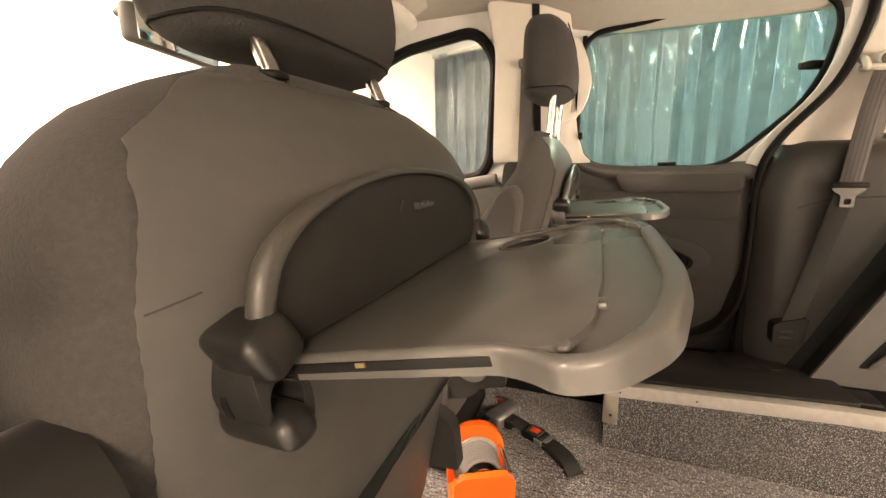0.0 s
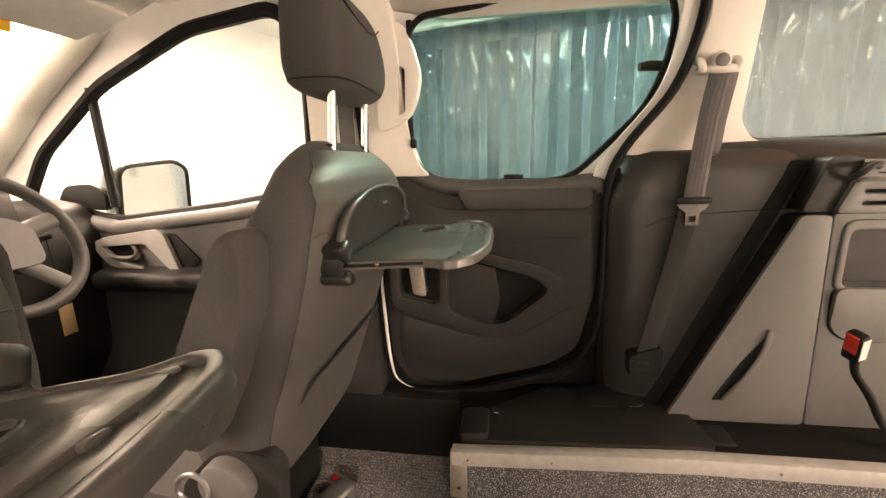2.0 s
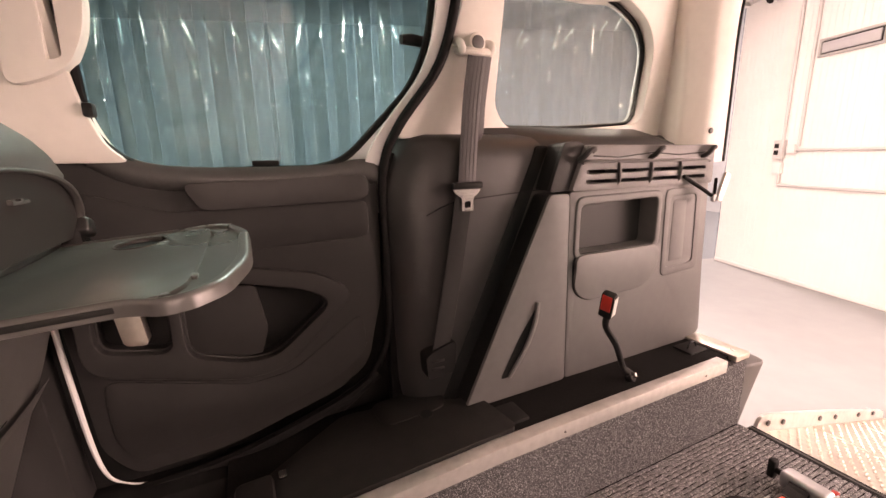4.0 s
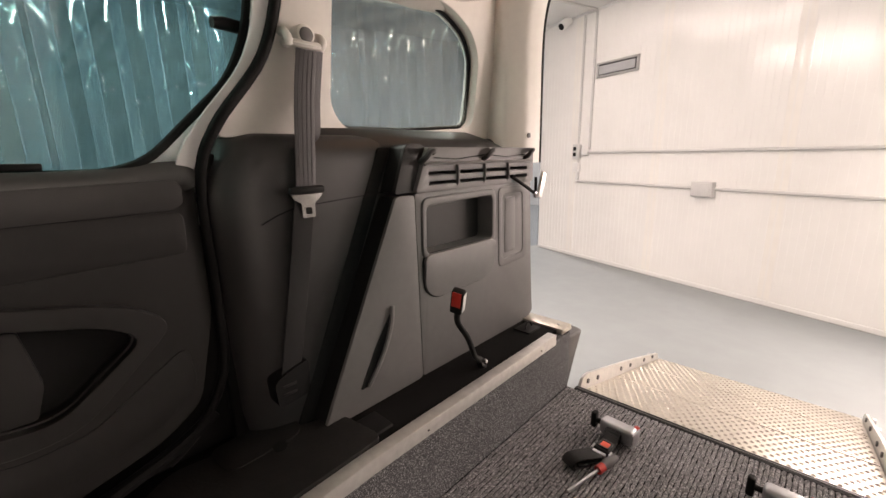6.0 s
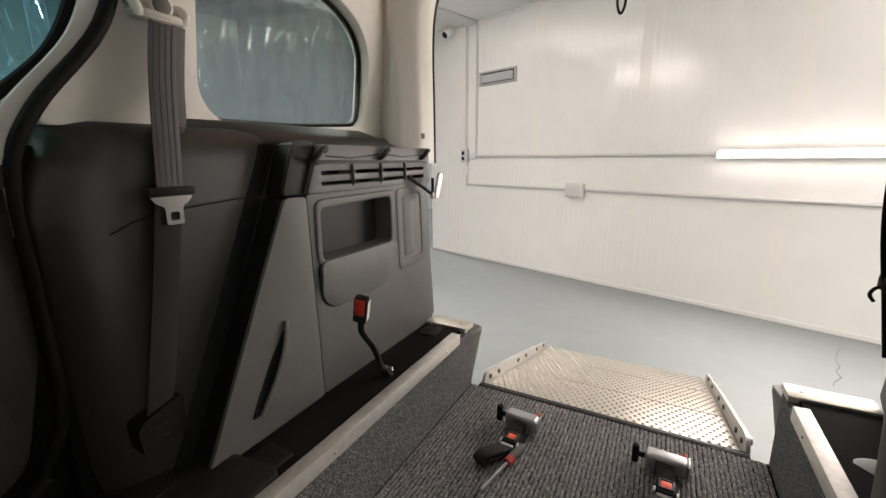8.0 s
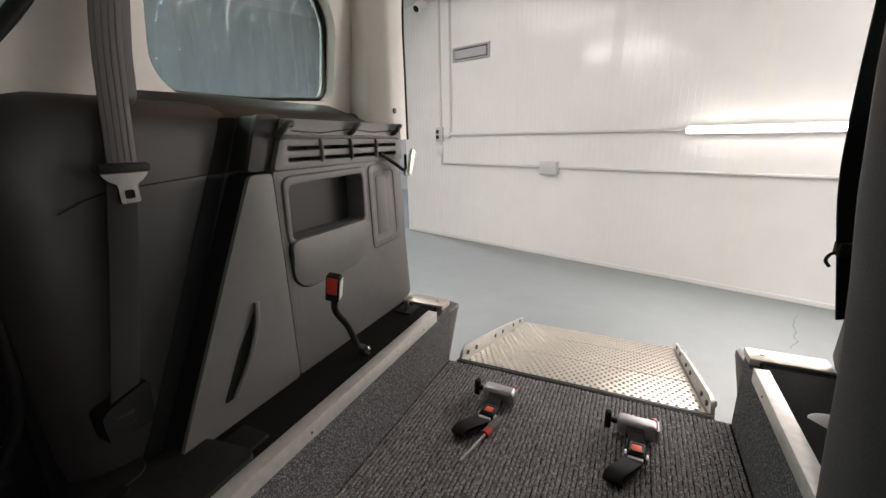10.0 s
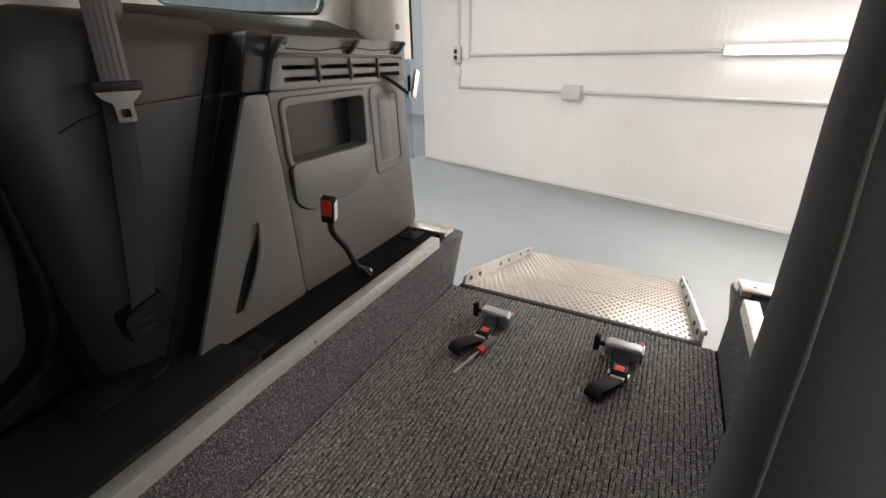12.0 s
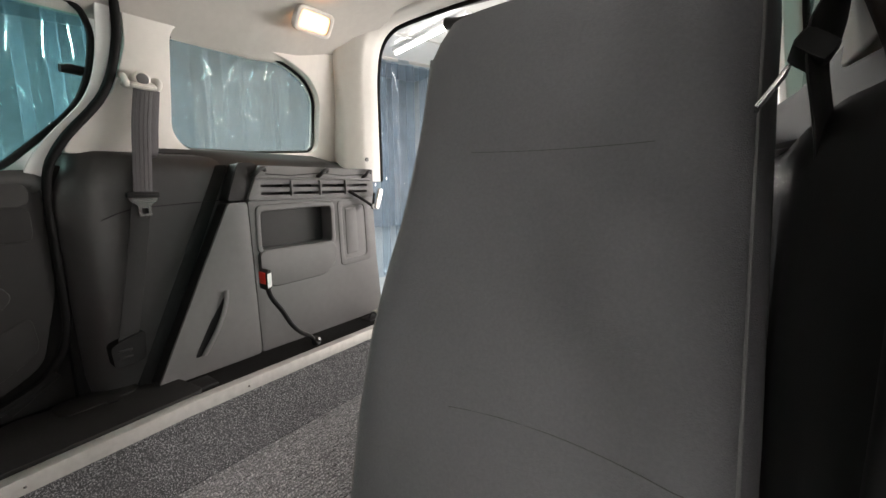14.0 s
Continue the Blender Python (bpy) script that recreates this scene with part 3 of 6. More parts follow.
me = bpy.data.meshes.new("carpet_rib")
me.from_pydata(V3.reshape(-1, 3).tolist(), [], quads.tolist())
me.materials.append(CARPET)
V4 = V3[:20, 132:, :, :].copy()
V4[..., 0] += 0.476 + 0.4435
n4 = V4.shape[1]
base = (np.arange(20)[:, None, None] * n4 + np.arange(n4 - 1)[None, :, None]) * 5 + np.arange(4)[None, None, :]
quads4 = np.stack([base, base + 1, base + 6, base + 5], -1).reshape(-1, 4)
me4 = bpy.data.meshes.new("carpet_rib_front")
me4.from_pydata(V4.reshape(-1, 3).tolist(), [], quads4.tolist())
me4.materials.append(CARPET)
tagged(new("carpet_rib_front", me4), "charcoal ribbed carpet pile beside the front seat", "carpet", "", "stuff")
setting("door_sill", box(0.682, 0.775, 0.36, 1.05, -0.03, 0.20, 0.01), BLACK, "black sill below the sliding door", "sill")
tagged(new("carpet_rib", me), "charcoal ribbed carpet pile over the van floor", "carpet", "", "stuff")

def settle(bm):
    """The ledges rise a little towards the rear and fall away towards the door."""
    for v in bm.verts:
        if v.co.z > 0.15:
            v.co.z += 0.010 * (-0.2 - v.co.y) if v.co.y < -0.2 else -0.054 * (v.co.y + 0.2)
    return bm


def long_box(x0, x1, y0, y1, z0, z1, n=12):
    """A box cut into n lengths along y, so that it can follow a bend."""
    return loft([[(x0, y, z0), (x1, y, z0), (x1, y, z1), (x0, y, z1)] for y in (y0 + (y1 - y0) * k / n for k in range(n + 1))])


for s, word, xi, y1 in ((1, "right", 0.444, 0.36), (-1, "left", 0.482, 0.30)):
    X = (lambda x: x) if s > 0 else (lambda x: -x)
    setting("kick_wall_" + word, settle(long_box(X(xi), X(xi + 0.02), -1.11, y1, -0.03, 0.218)), CARPET_SIDE, "flecked grey carpet on the side of the well", "side wall")
    setting("ledge_" + word, settle(long_box(X(xi + 0.02), X(0.80), -1.05, y1, 0.0, 0.2385)), CARPET_BLACK, "black felt covered ledge beside the floor well", "ledge")
    rail = thing("trim_rail", "brushed aluminium angle trim along the ledge edge", "trim rail", "ledge rails")
    L = bmesh.new()
    sec = [(xi - 0.004, 0.205), (xi - 0.004, 0.243), (xi + 0.030, 0.243), (xi + 0.030, 0.2395), (xi, 0.2395), (xi, 0.205)]
    sec = rounded(sec, 0.0018, 2)
    loft([[(X(px), y, pz) for px, pz in sec] for y in (-1.0, -0.8, -0.6, -0.4, -0.2, -0.1, 0.0, 0.1, 0.2, y1)], True, L)
    part("angle", settle(L), RAIL, rail)
    part("end_cap", settle(box(X(xi - 0.004), X(xi + 0.012), y1, y1 + 0.003, 0.16, 0.243, 0.001)), ALU_MATT, rail)
    for y in (-0.90, -0.368, 0.12, 0.32):
        part("rivet", settle(cyl((X(xi - 0.003), y, 0.222), (-s, 0, 0), 0.004, 0.003, 10, 0.001, 0.0025)), STEEL, rail)
    plate = thing("sill_plate", "bare aluminium plate at the rear of the ledge", "plate", "sill plates")
    part("sheet", settle(box(X(xi - 0.004), X(0.66), -1.115, -1.045, 0.226, 0.246, 0.003)), ALU_MATT, plate)
    part("screw", cyl((X(xi + 0.03), -1.08, 0.254), (0, 0, 1), 0.006, 0.003, 10, 0.001), STEEL, plate)
    # plastic bumper corner outside
    corner_b = loft([[(X(px), y, z) for px, z in rounded([(xi + 0.055, -0.12), (xi + 0.018 + d, 0.070), (xi - 0.007 + d, 0.203), (xi + 0.22, 0.207), (xi + 0.25, -0.12)], 0.012, 3)] for y, d in ((-1.116, 0.012), (-1.14, 0.006), (-1.19, 0.0), (-1.205, 0.004), (-1.212, 0.016))])
    part_b = thing("bumper_corner", "grey plastic rear bumper end beside the ramp", "bumper", "bumper ends")
    part("cover", corner_b, PLASTIC_GREY, part_b)

# roof with headliner, and what closes the cabin in front
head = bmesh.new()
rings = []
for k in range(17):
    y = -1.06 + k * (2.3 / 16)
    zc = 1.455 - 0.02 * ((y - 0.1) / 1.0) ** 2 * (1 if y > 0.1 else 0.6)
    tail = max(0, min(1, (-0.72 - y) / 0.25))
    zc += 0.045 * tail
    low = 1.275 + 0.115 * max(0, min(1, (y - 0.45) / 0.3)) + 0.06 * tail
    row = []
    for j in range(15):
        a = -1 + 2 * j / 14
        x = a * 0.73 - 0.03
        row.append((x, y, zc - (zc - low) * abs(a) ** 5))
    row += [(0.73, y, low - 0.005), (0.76, y, low + 0.05), (0.74, y, 1.52), (-0.80, y, 1.52), (-0.82, y, low + 0.05), (-0.79, y, low - 0.005)]
    rings.append(row)
setting("ceiling_van", loft(rings, True, head), HEADLINER, "pale beige fabric headliner curved down at the sides", "ceiling")

# ---- pale pillar trims ----
def quarter_trim(s, word):
    out = rounded([(-0.075, 0.915), (-0.115, 0.985), (-0.20, 1.09), (-0.235, 1.22), (-0.225, 1.40), (-1.07, 1.40), (-1.075, 1.1), (-1.055, 0.88), (-0.9, 0.90), (-0.33, 0.925)], 0.02, 3)
    hole = grow(QUARTER_WIN, 0.012)
    bm = lean(slab(out, [hole], "x", fx(0.772, s), fx(0.735, s), 0.012, 3), s)
    return setting("pillar_trim_" + word, bm, TRIM_PALE, "pale beige plastic trim round the quarter window", "trim")


for s, word in ((1, "right"), (-1, "left")):
    quarter_trim(s, word)
    # B pillar between front and sliding door
    b_out = rounded([(0.44, 0.872), (0.472, 0.90), (0.492, 0.96), (0.505, 1.05), (0.515, 1.22), (0.54, 1.40), (0.80, 1.40), (0.772, 1.24), (0.79, 0.875)], 0.02, 3)
    bm = lean(slab(b_out, [], "x", fx(0.774, s), fx(0.728, s), 0.02, 3), s) if s > 0 else slab([(y + 0.1 * (y < 0.6), z) for y, z in b_out], [], "x", fx(0.778, s), fx(0.768, s), 0.004, 2)
    if s > 0:
        setting("pillar_seal_" + word, lean(slab([(0.613, 0.88), (0.637, 0.88), (0.650, 1.38), (0.626, 1.38)], [], "x", fx(0.735, s), fx(0.7245, s)), s), RUBBER, "black rubber seal strip down the B pillar", "seal")
    setting("pillar_b_" + word, bm, TRIM_PALE, "pale beige B pillar trim between the doors", "trim")
    bm = slab(rounded([(0.60, 0.0), (0.635, 0.60), (0.635, 0.88), (0.74, 0.88), (0.78, 0.5), (0.84, 0.0)], 0.02, 3), [], "x", fx(0.774, s), fx(0.69, s), 0.02, 3)
    setting("pillar_b_base_" + word, bm, PLASTIC, "black plastic lower B pillar trim", "trim")
    # A pillar
    bm = tube([(fx(0.64, s), 1.05, 1.425), (fx(0.665, s), 1.35, 1.33), (fx(0.70, s), 1.68, 1.13), (fx(0.735, s), 2.0, 0.88)], 0.04, 12, flat=(0.045, 0.03))
    setting("pillar_a_" + word, bm, TRIM_PALE, "pale beige windscreen pillar trim", "trim")
    # rear pillar, sweeping over into the roof edge
    edge = smooth_path([(0.606, 0.0, 0.84), (0.607, 0.0, 1.05), (0.608, 0.0, 1.22), (0.600, 0.0, 1.33), (0.577, 0.0, 1.405), (0.530, 0.0, 1.45), (0.46, 0.0, 1.47), (0.30, 0.0, 1.478), (0.10, 0.0, 1.482), (-0.03, 0.0, 1.483)], 4)
    rings = []
    for k, p in enumerate(edge):
        run = (edge[min(k + 1, len(edge) - 1)] - edge[max(k - 1, 0)]).normalized()
        out = Vector((run.z, 0, -run.x))
        flare = 0.5 * max(0, min(1, (p.z - 1.15) / 0.25))
        rings.append([((q := p + out * d).x if s > 0 else -(q.x + 0.06), y, q.z) for d, y in rounded([(0.038 + 0.05 * flare, -0.955 + 0.06 * flare), (-0.006, -1.025), (-0.011, -1.08), (0.0, -1.128), (0.02, -1.14), (0.13, -1.14), (0.13, -0.97)], 0.014, 3)])
    rp = setting("pillar_rear_" + word, loft(rings), TRIM_PALE, "pale beige rear pillar trim with a screw", "trim")
    part("screw", cyl((fx(0.602, s), -1.039, 0.933), (-s, 0, 0), 0.009, 0.006, 12, 0.001), PLASTIC_GREY, rp)
    part("opening_seal", tube([(q.x if s > 0 else -(q.x + 0.06), -1.142, q.z) for q in (p + Vector((0.012, 0, 0.0)) for p in edge)], 0.009, 8), RUBBER, rp, "black rubber seal round the rear opening")
    # door opening seal
    path = smooth_path([(fx(0.735, s), 0.10, 0.255), (fx(0.735, s), 0.03, 0.31), (fx(0.735, s), -0.030, 0.42), (fx(0.735, s), -0.038, 0.60), (fx(0.73, s), -0.038, 0.83), (fx(0.71, s), -0.073, 0.937), (fx(0.69, s), -0.172, 1.075), (fx(0.675, s), -0.212, 1.22), (fx(0.66, s), -0.212, 1.34)], 6)
    setting("door_seal_" + word, tube(path, [0.010 if p.z < 0.85 else min(0.0115, 0.010 + (p.z - 0.85) * 0.02) for p in path], 12), RUBBER, "thick black rubber door opening seal", "seal")

for s, word in ((1, "right"), (-1, "left")):
    pts = smooth_path([(fx(0.768, s), -0.030, 0.74), (fx(0.764, s), -0.026, 0.80), (fx(0.738, s), -0.016, 0.86), (fx(0.722, s), -0.056, 0.935), (fx(0.706, s), -0.142, 1.047), (fx(0.692, s), -0.178, 1.155), (fx(0.676, s), -0.190, 1.30)], 5)
    setting("door_flange_" + word, ribbon(pts, 0.033, 0.006, (0, 1, 0.3)), BODY_WHITE, "white painted body flange beside the door seal", "flange")

# ---- sliding doors ----
def sliding_door(s, word):
    door = thing("sliding_door", "closed sliding door with black plastic trim and storage pocket", "door", "sliding doors")
    low = [(0.60, 0.60), (0.592, 0.50), (0.58, 0.30), (0.53, 0.225), (0.345, 0.235), (0.10, 0.305), (0.02, 0.36), (-0.025, 0.55), (-0.028, 0.835), (0.0, 0.852), (0.10, 0.834), (0.36, 0.830), (0.46, 0.862), (0.53, 0.892), (0.60, 0.90)]
    pocket = rounded([(0.40, 0.605), (0.335, 0.625), (0.16, 0.580), (0.105, 0.545), (0.235, 0.440), (0.30, 0.440), (0.40, 0.475)], 0.03, 4)
    handle = rounded([(0.545, 0.632), (0.43, 0.622), (0.43, 0.492), (0.545, 0.515)], 0.025, 4)
    part("trim_panel", slab(rounded(low, 0.03, 4), [pocket, handle], "x", fx(0.775, s), fx(0.742, s), 0.008, 3), PLASTIC, door)
    part("backing", slab([(0.66, 0.12), (-0.085, 0.12), (-0.085, 0.86), (0.66, 0.86)], [], "x", fx(0.7742, s), fx(0.7705, s)), BLACK, door)
    part("jamb", box(fx(0.772, s), fx(0.735, s), -0.075, -0.035, 0.226, 0.885, 0.008), RUBBER, door)
    part("window_ledge", tube(smooth_path([(fx(0.752, s), 0.5, 0.885), (fx(0.75, s), 0.40, 0.842), (fx(0.75, s), 0.15, 0.833), (fx(0.75, s), 0.0, 0.846), (fx(0.752, s), -0.03, 0.825)], 5), 0.02, 10, flat=(0.022, 0.026)), SILL, door)
    part("armrest_pad", slab(rounded([(0.37, 0.830), (-0.0, 0.836), (-0.0, 0.79), (0.02, 0.78), (0.34, 0.775)], 0.022, 4), [], "x", fx(0.745, s), fx(0.722, s), 0.012, 3), PLASTIC_SOFT, door)
    # bulged lower field with its raised lip
    lip = rounded([(0.575, 0.66), (0.36, 0.668), (0.12, 0.615), (0.045, 0.56), (0.21, 0.405), (0.30, 0.395), (0.575, 0.47)], 0.05, 5)
    part("pocket_surround", slab(lip, [grow(pocket, 0.004), grow(handle, 0.004)], "x", fx(0.743, s), fx(0.722, s), 0.012, 3), PLASTIC, door)
    part("lower_field", slab(rounded([(0.555, 0.45), (0.30, 0.375), (0.20, 0.385), (0.03, 0.50), (0.02, 0.40), (0.10, 0.34), (0.345, 0.27), (0.53, 0.26), (0.555, 0.32)], 0.03, 4), [], "x", fx(0.743, s), fx(0.7395, s), 0.002, 2), PLASTIC, door)
    part("upper_field", slab(rounded([(0.57, 0.835), (0.40, 0.775), (-0.0, 0.775), (-0.0, 0.69), (0.40, 0.68), (0.575, 0.69)], 0.02, 4), [], "x", fx(0.743, s), fx(0.7385, s), 0.003, 2), PLASTIC, door)
    # recess floor with the pull cup
    part("pocket_floor", slab(grow(pocket, 0.01), [], "x", fx(0.774, s), fx(0.770, s)), BLACK, door)
    part("pocket_insert", slab(rounded([(0.405, 0.60), (0.335, 0.620), (0.262, 0.602), (0.245, 0.50), (0.262, 0.443), (0.30, 0.443), (0.40, 0.475)], 0.006, 3), [], "x", fx(0.77, s), fx(0.745, s), 0.008, 3), PLASTIC, door)
    cup = part("handle_cup", slab(grow(handle, 0.006), [], "x", fx(0.774, s), fx(0.768, s)), BLACK, door)
    part("handle", slab(rounded([(0.520, 0.622), (0.477, 0.618), (0.466, 0.512), (0.507, 0.518)], 0.012, 4), [], "x", fx(0.766, s), fx(0.732, s), 0.008, 3), ALU_MATT, door, "satin chrome inner door handle")
    # vent-window catch and clip
    lt = bmesh.new()
    box(fx(0.785, s), fx(0.758, s), -0.185, -0.160, 1.110, 1.150, 0.004, lt)
    tube([(fx(0.772, s), -0.165, 1.132), (fx(0.768, s), -0.12, 1.134), (fx(0.766, s), -0.098, 1.132)], [0.012, 0.013, 0.010], 12, False, lt)
    part("window_catch", lean(lt, s), BLACK, door)
    part("window_clip", lean(box(fx(0.775, s), fx(0.765, s), 0.183, 0.238, 0.860, 0.872, 0.003), s), BLACK, door)
    part("body_edge", tube(smooth_path([(fx(0.745, s), 0.612, 0.66), (fx(0.745, s), 0.603, 0.45), (fx(0.745, s), 0.588, 0.27), (fx(0.746, s), 0.555, 0.212), (fx(0.744, s), 0.48, 0.196), (fx(0.742, s), 0.34, 0.212), (fx(0.742, s), 0.20, 0.250)], 5), [0.0055 if k < 9 else max(0.0020, 0.0055 - 0.0005 * (k - 8)) for k in range(31)], 8), BODY_WHITE, door, "white painted door edge")
    part("lower_seal", tube(smooth_path([(fx(0.735, s), 0.53, 0.19), (fx(0.735, s), 0.34, 0.205), (fx(0.735, s), 0.1, 0.275), (fx(0.735, s), 0.0, 0.33)], 5), 0.014, 8), RUBBER, door)
    return door


sliding_door(1, "right")
open_door = sliding_door(-1, "left")
open_door.location = SLID
tagged(open_door, "open sliding door slid back along the van side", "door", "sliding doors")
part("outer_skin", lean(slab(rounded([(0.66, 0.10), (-0.09, 0.10), (-0.09, 0.90), (-0.22, 1.10), (-0.22, 1.36), (0.60, 1.36), (0.66, 1.2)], 0.03, 3), [grow(DOOR_WIN, 0.012)], "x", fx(0.776, -1), fx(0.790, -1)), -1), BODY_WHITE, open_door)

# grab handle on the right B pillar
gh = thing("grab_handle", "pale beige looped grab handle on the pillar", "handle")
hole = rounded([(0.517, 1.162), (0.496, 1.153), (0.499, 1.040), (0.519, 1.034)], 0.008, 4)
part("loop", slab(rounded([(0.570, 1.262), (0.503, 1.268), (0.476, 1.215), (0.456, 1.140), (0.466, 1.080), (0.490, 1.030), (0.524, 1.008), (0.575, 0.992)], 0.022, 5), [hole], "x", 0.726, 0.690, 0.012, 4), TRIM_PALE, gh)
part("hole_shadow", slab(grow(hole, 0.004), [], "x", 0.727, 0.7245), HOOD, gh)
for z in (0.962, 1.262):
    part("end_stop", box(0.705, 0.728, 0.476, 0.492, z - 0.012, z + 0.012, 0.004), BLACK, gh)


# ---- right and left quarter panels ----
def quarter_panel(s, word):
    q = thing("quarter_panel", "dark grey plastic quarter panel with pocket, hook strip and fin", "trim panel", "quarter panels")
    # body of the panel, rolling away towards the door and over the top
    rings = []
    for z in (0.226, 0.26, 0.30, 0.4, 0.5, 0.6, 0.7, 0.78, 0.83, 0.86, 0.88, 0.895, 0.908, 0.918, 0.925):
        front = -0.05 - 0.012 * max(0, 0.30 - z) / 0.074 + 0.015 * min(1, max(0, (z - 0.3) / 0.5)) - 0.04 * max(0, z - 0.80) / 0.105
        top = max(0, 1 - (0.927 - z) / 0.07)
        ring = []
        for dy in (0, 0.003, 0.008, 0.016, 0.028, 0.042, 0.06, 0.08, 0.10, 0.125, 0.15, 0.2, 0.3, 0.5, 0.7, 0.9, 0.97):
            side = max(0, 1 - dy / 0.15)
            x = 0.672 + 0.085 * (1 - math.sqrt(1 - side * side)) + 0.05 * (1 - math.sqrt(1 - top * top))
            ring.append((fx(min(x, 0.772), s), front - dy, z))
        ring += [(fx(0.774, s), front - 0.97, z), (fx(0.774, s), front, z)]
        rings.append(ring)
    panel = loft(rings)
    bmesh.ops.recalc_face_normals(panel, faces=panel.faces)
    if s < 0:      # the left panel ends lower and lies further out; its black is painted shade
        for v in panel.verts:
            v.co.x, v.co.z = max(v.co.x - 0.024, -0.834), 0.226 + (v.co.z - 0.226) * 0.955
    part("back_panel", panel, BACK_TRIM if s > 0 else BLACK, q)
    # moulded shelf under the quarter window
    part("window_shelf", loft([[(fx(px, s), y, z) for px, z in rounded([(0.774, 0.87), (0.774, 0.950 - 0.03 * max(0, (-y - 0.85) / 0.15)), (0.72, 0.945 - 0.03 * max(0, (-y - 0.85) / 0.15)), (0.645 + sh, 0.915 - 0.03 * max(0, (-y - 0.85) / 0.15)), (0.625 + sh, 0.86)], 0.02, 3)] for y, sh in ((-0.12, 0.112), (-0.20, 0.104), (-0.28, 0.09), (-0.36, 0.07), (-0.44, 0.048), (-0.52, 0.026), (-0.60, 0.010), (-0.68, 0.0), (-0.85, 0.0), (-0.95, 0.0), (-1.0, 0.005))]), PLASTIC_SOFT, q)
    if s > 0:
        part("crease", tube([(0.6755, -0.125, 0.735), (0.6715, -0.16, 0.752), (0.6695, -0.2, 0.765), (0.6695, -0.47, 0.782)], 0.0014, 6), BLACK, q)
    # flat black strip that paints in the shade beside the fin
    part("fin_shade_strip", slab(rounded([(-0.150, 0.228), (-0.20, 0.228), (-0.478, 0.895), (-0.440, 0.895)], 0.01, 3), [], "x", fx(0.68, s), fx(0.6695, s), 0.002), BLACK, q, "flat black slanted strip painted in as the fin's shade")
    # slanted fin in front of the panel, its sides black as painted shade
    fin = rounded([(-0.185, 0.236), (-0.508, 0.242), (-0.497, 0.772), (-0.435, 0.772)], 0.012, 3)
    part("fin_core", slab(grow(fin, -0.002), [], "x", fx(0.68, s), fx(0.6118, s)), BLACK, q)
    part("fin", slab(fin, [], "x", fx(0.612, s), fx(0.602, s), 0.006, 3), PLASTIC_GREY, q)
    # fin top in darker plastic than the hook strip, shade put into its colour
    top_fin = rounded([(-0.437, 0.778), (-0.500, 0.778), (-0.548, 0.895), (-0.52, 0.905), (-0.480, 0.90)], 0.010, 3)
    part("fin_top_core", slab(grow(top_fin, -0.002), [], "x", fx(0.68, s), fx(0.6218, s)), BLACK, q)
    part("fin_top", slab(top_fin, [], "x", fx(0.622, s), fx(0.610, s), 0.006, 3), PLASTIC, q)
    gr = bmesh.new()
    pts = smooth_path([(fx(0.601, s), -0.405, 0.492), (fx(0.594, s), -0.392, 0.44), (fx(0.594, s), -0.36, 0.37), (fx(0.601, s), -0.318, 0.300)], 5)
    tube(pts, 0.008, 8, False, gr, flat=(0.006, 0.010))
    part("grip", gr, PLASTIC_GREY, q)
    # no hollow is cut here: a flat black plate paints its shade
    part("grip_shade", slab(rounded([(-0.400, 0.480), (-0.345, 0.40), (-0.29, 0.298), (-0.322, 0.302), (-0.372, 0.39)], 0.01, 3), [], "x", fx(0.604, s), fx(0.6005, s)), BLACK, q)
    # rear panel with openings
    pocket = rounded([(-0.538, 0.605), (-0.836, 0.605), (-0.836, 0.745), (-0.540, 0.738)], 0.016, 4)
    body = rounded([(-0.514, 0.242), (-1.075, 0.246), (-1.108, 0.272), (-1.086, 0.50), (-1.070, 0.775), (-0.502, 0.775)], 0.008, 3)
    part("rear_panel", slab(body, [pocket], "x", fx(0.668, s), fx(0.606, s), 0.004, 2), PLASTIC_GREY, q)
    frame_o = rounded([(-0.520, 0.590), (-0.856, 0.590), (-0.856, 0.765), (-0.522, 0.762)], 0.03, 4)
    part("pocket_rim", slab(frame_o, [pocket], "x", fx(0.608, s), fx(0.6005, s), 0.005, 3), PLASTIC_GREY, q)
    # floor in darker plastic than the panel, painting the shade inside the pocket
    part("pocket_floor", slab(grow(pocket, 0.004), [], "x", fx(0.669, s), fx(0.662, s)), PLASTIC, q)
    flap = rounded([(-0.522, 0.603), (-0.850, 0.603), (-0.852, 0.52), (-0.80, 0.476), (-0.57, 0.470), (-0.528, 0.50)], 0.03, 4)
    part("flap_gap", slab(grow(flap, 0.003), [], "x", fx(0.608, s), fx(0.6045, s)), BLACK, q)
    fl = slab(flap, [], "x", fx(0.608, s), fx(0.599, s), 0.006, 3)
    for v in fl.verts:
        v.co.x -= s * 0.008 * max(0, 1 - abs((v.co.z - 0.572) / 0.05)) if abs(v.co.x) < 0.66 else 0
    part("pocket_flap", fl, PLASTIC_GREY, q)
    fr2 = rounded([(-0.872, 0.765), (-1.040, 0.768), (-1.055, 0.50), (-0.880, 0.492)], 0.025, 4)
    in2 = rounded([(-0.895, 0.742), (-1.015, 0.744), (-1.026, 0.525), (-0.900, 0.518)], 0.018, 4)
    part("side_rim", slab(fr2, [in2], "x", fx(0.608, s), fx(0.6035, s), 0.0022, 3), PLASTIC_GREY, q)
    part("side_field", slab(rounded([(-0.912, 0.73), (-0.972, 0.731), (-0.978, 0.54), (-0.914, 0.535)], 0.01, 3), [], "x", fx(0.608, s), fx(0.6045, s), 0.0014), PLASTIC_GREY, q)
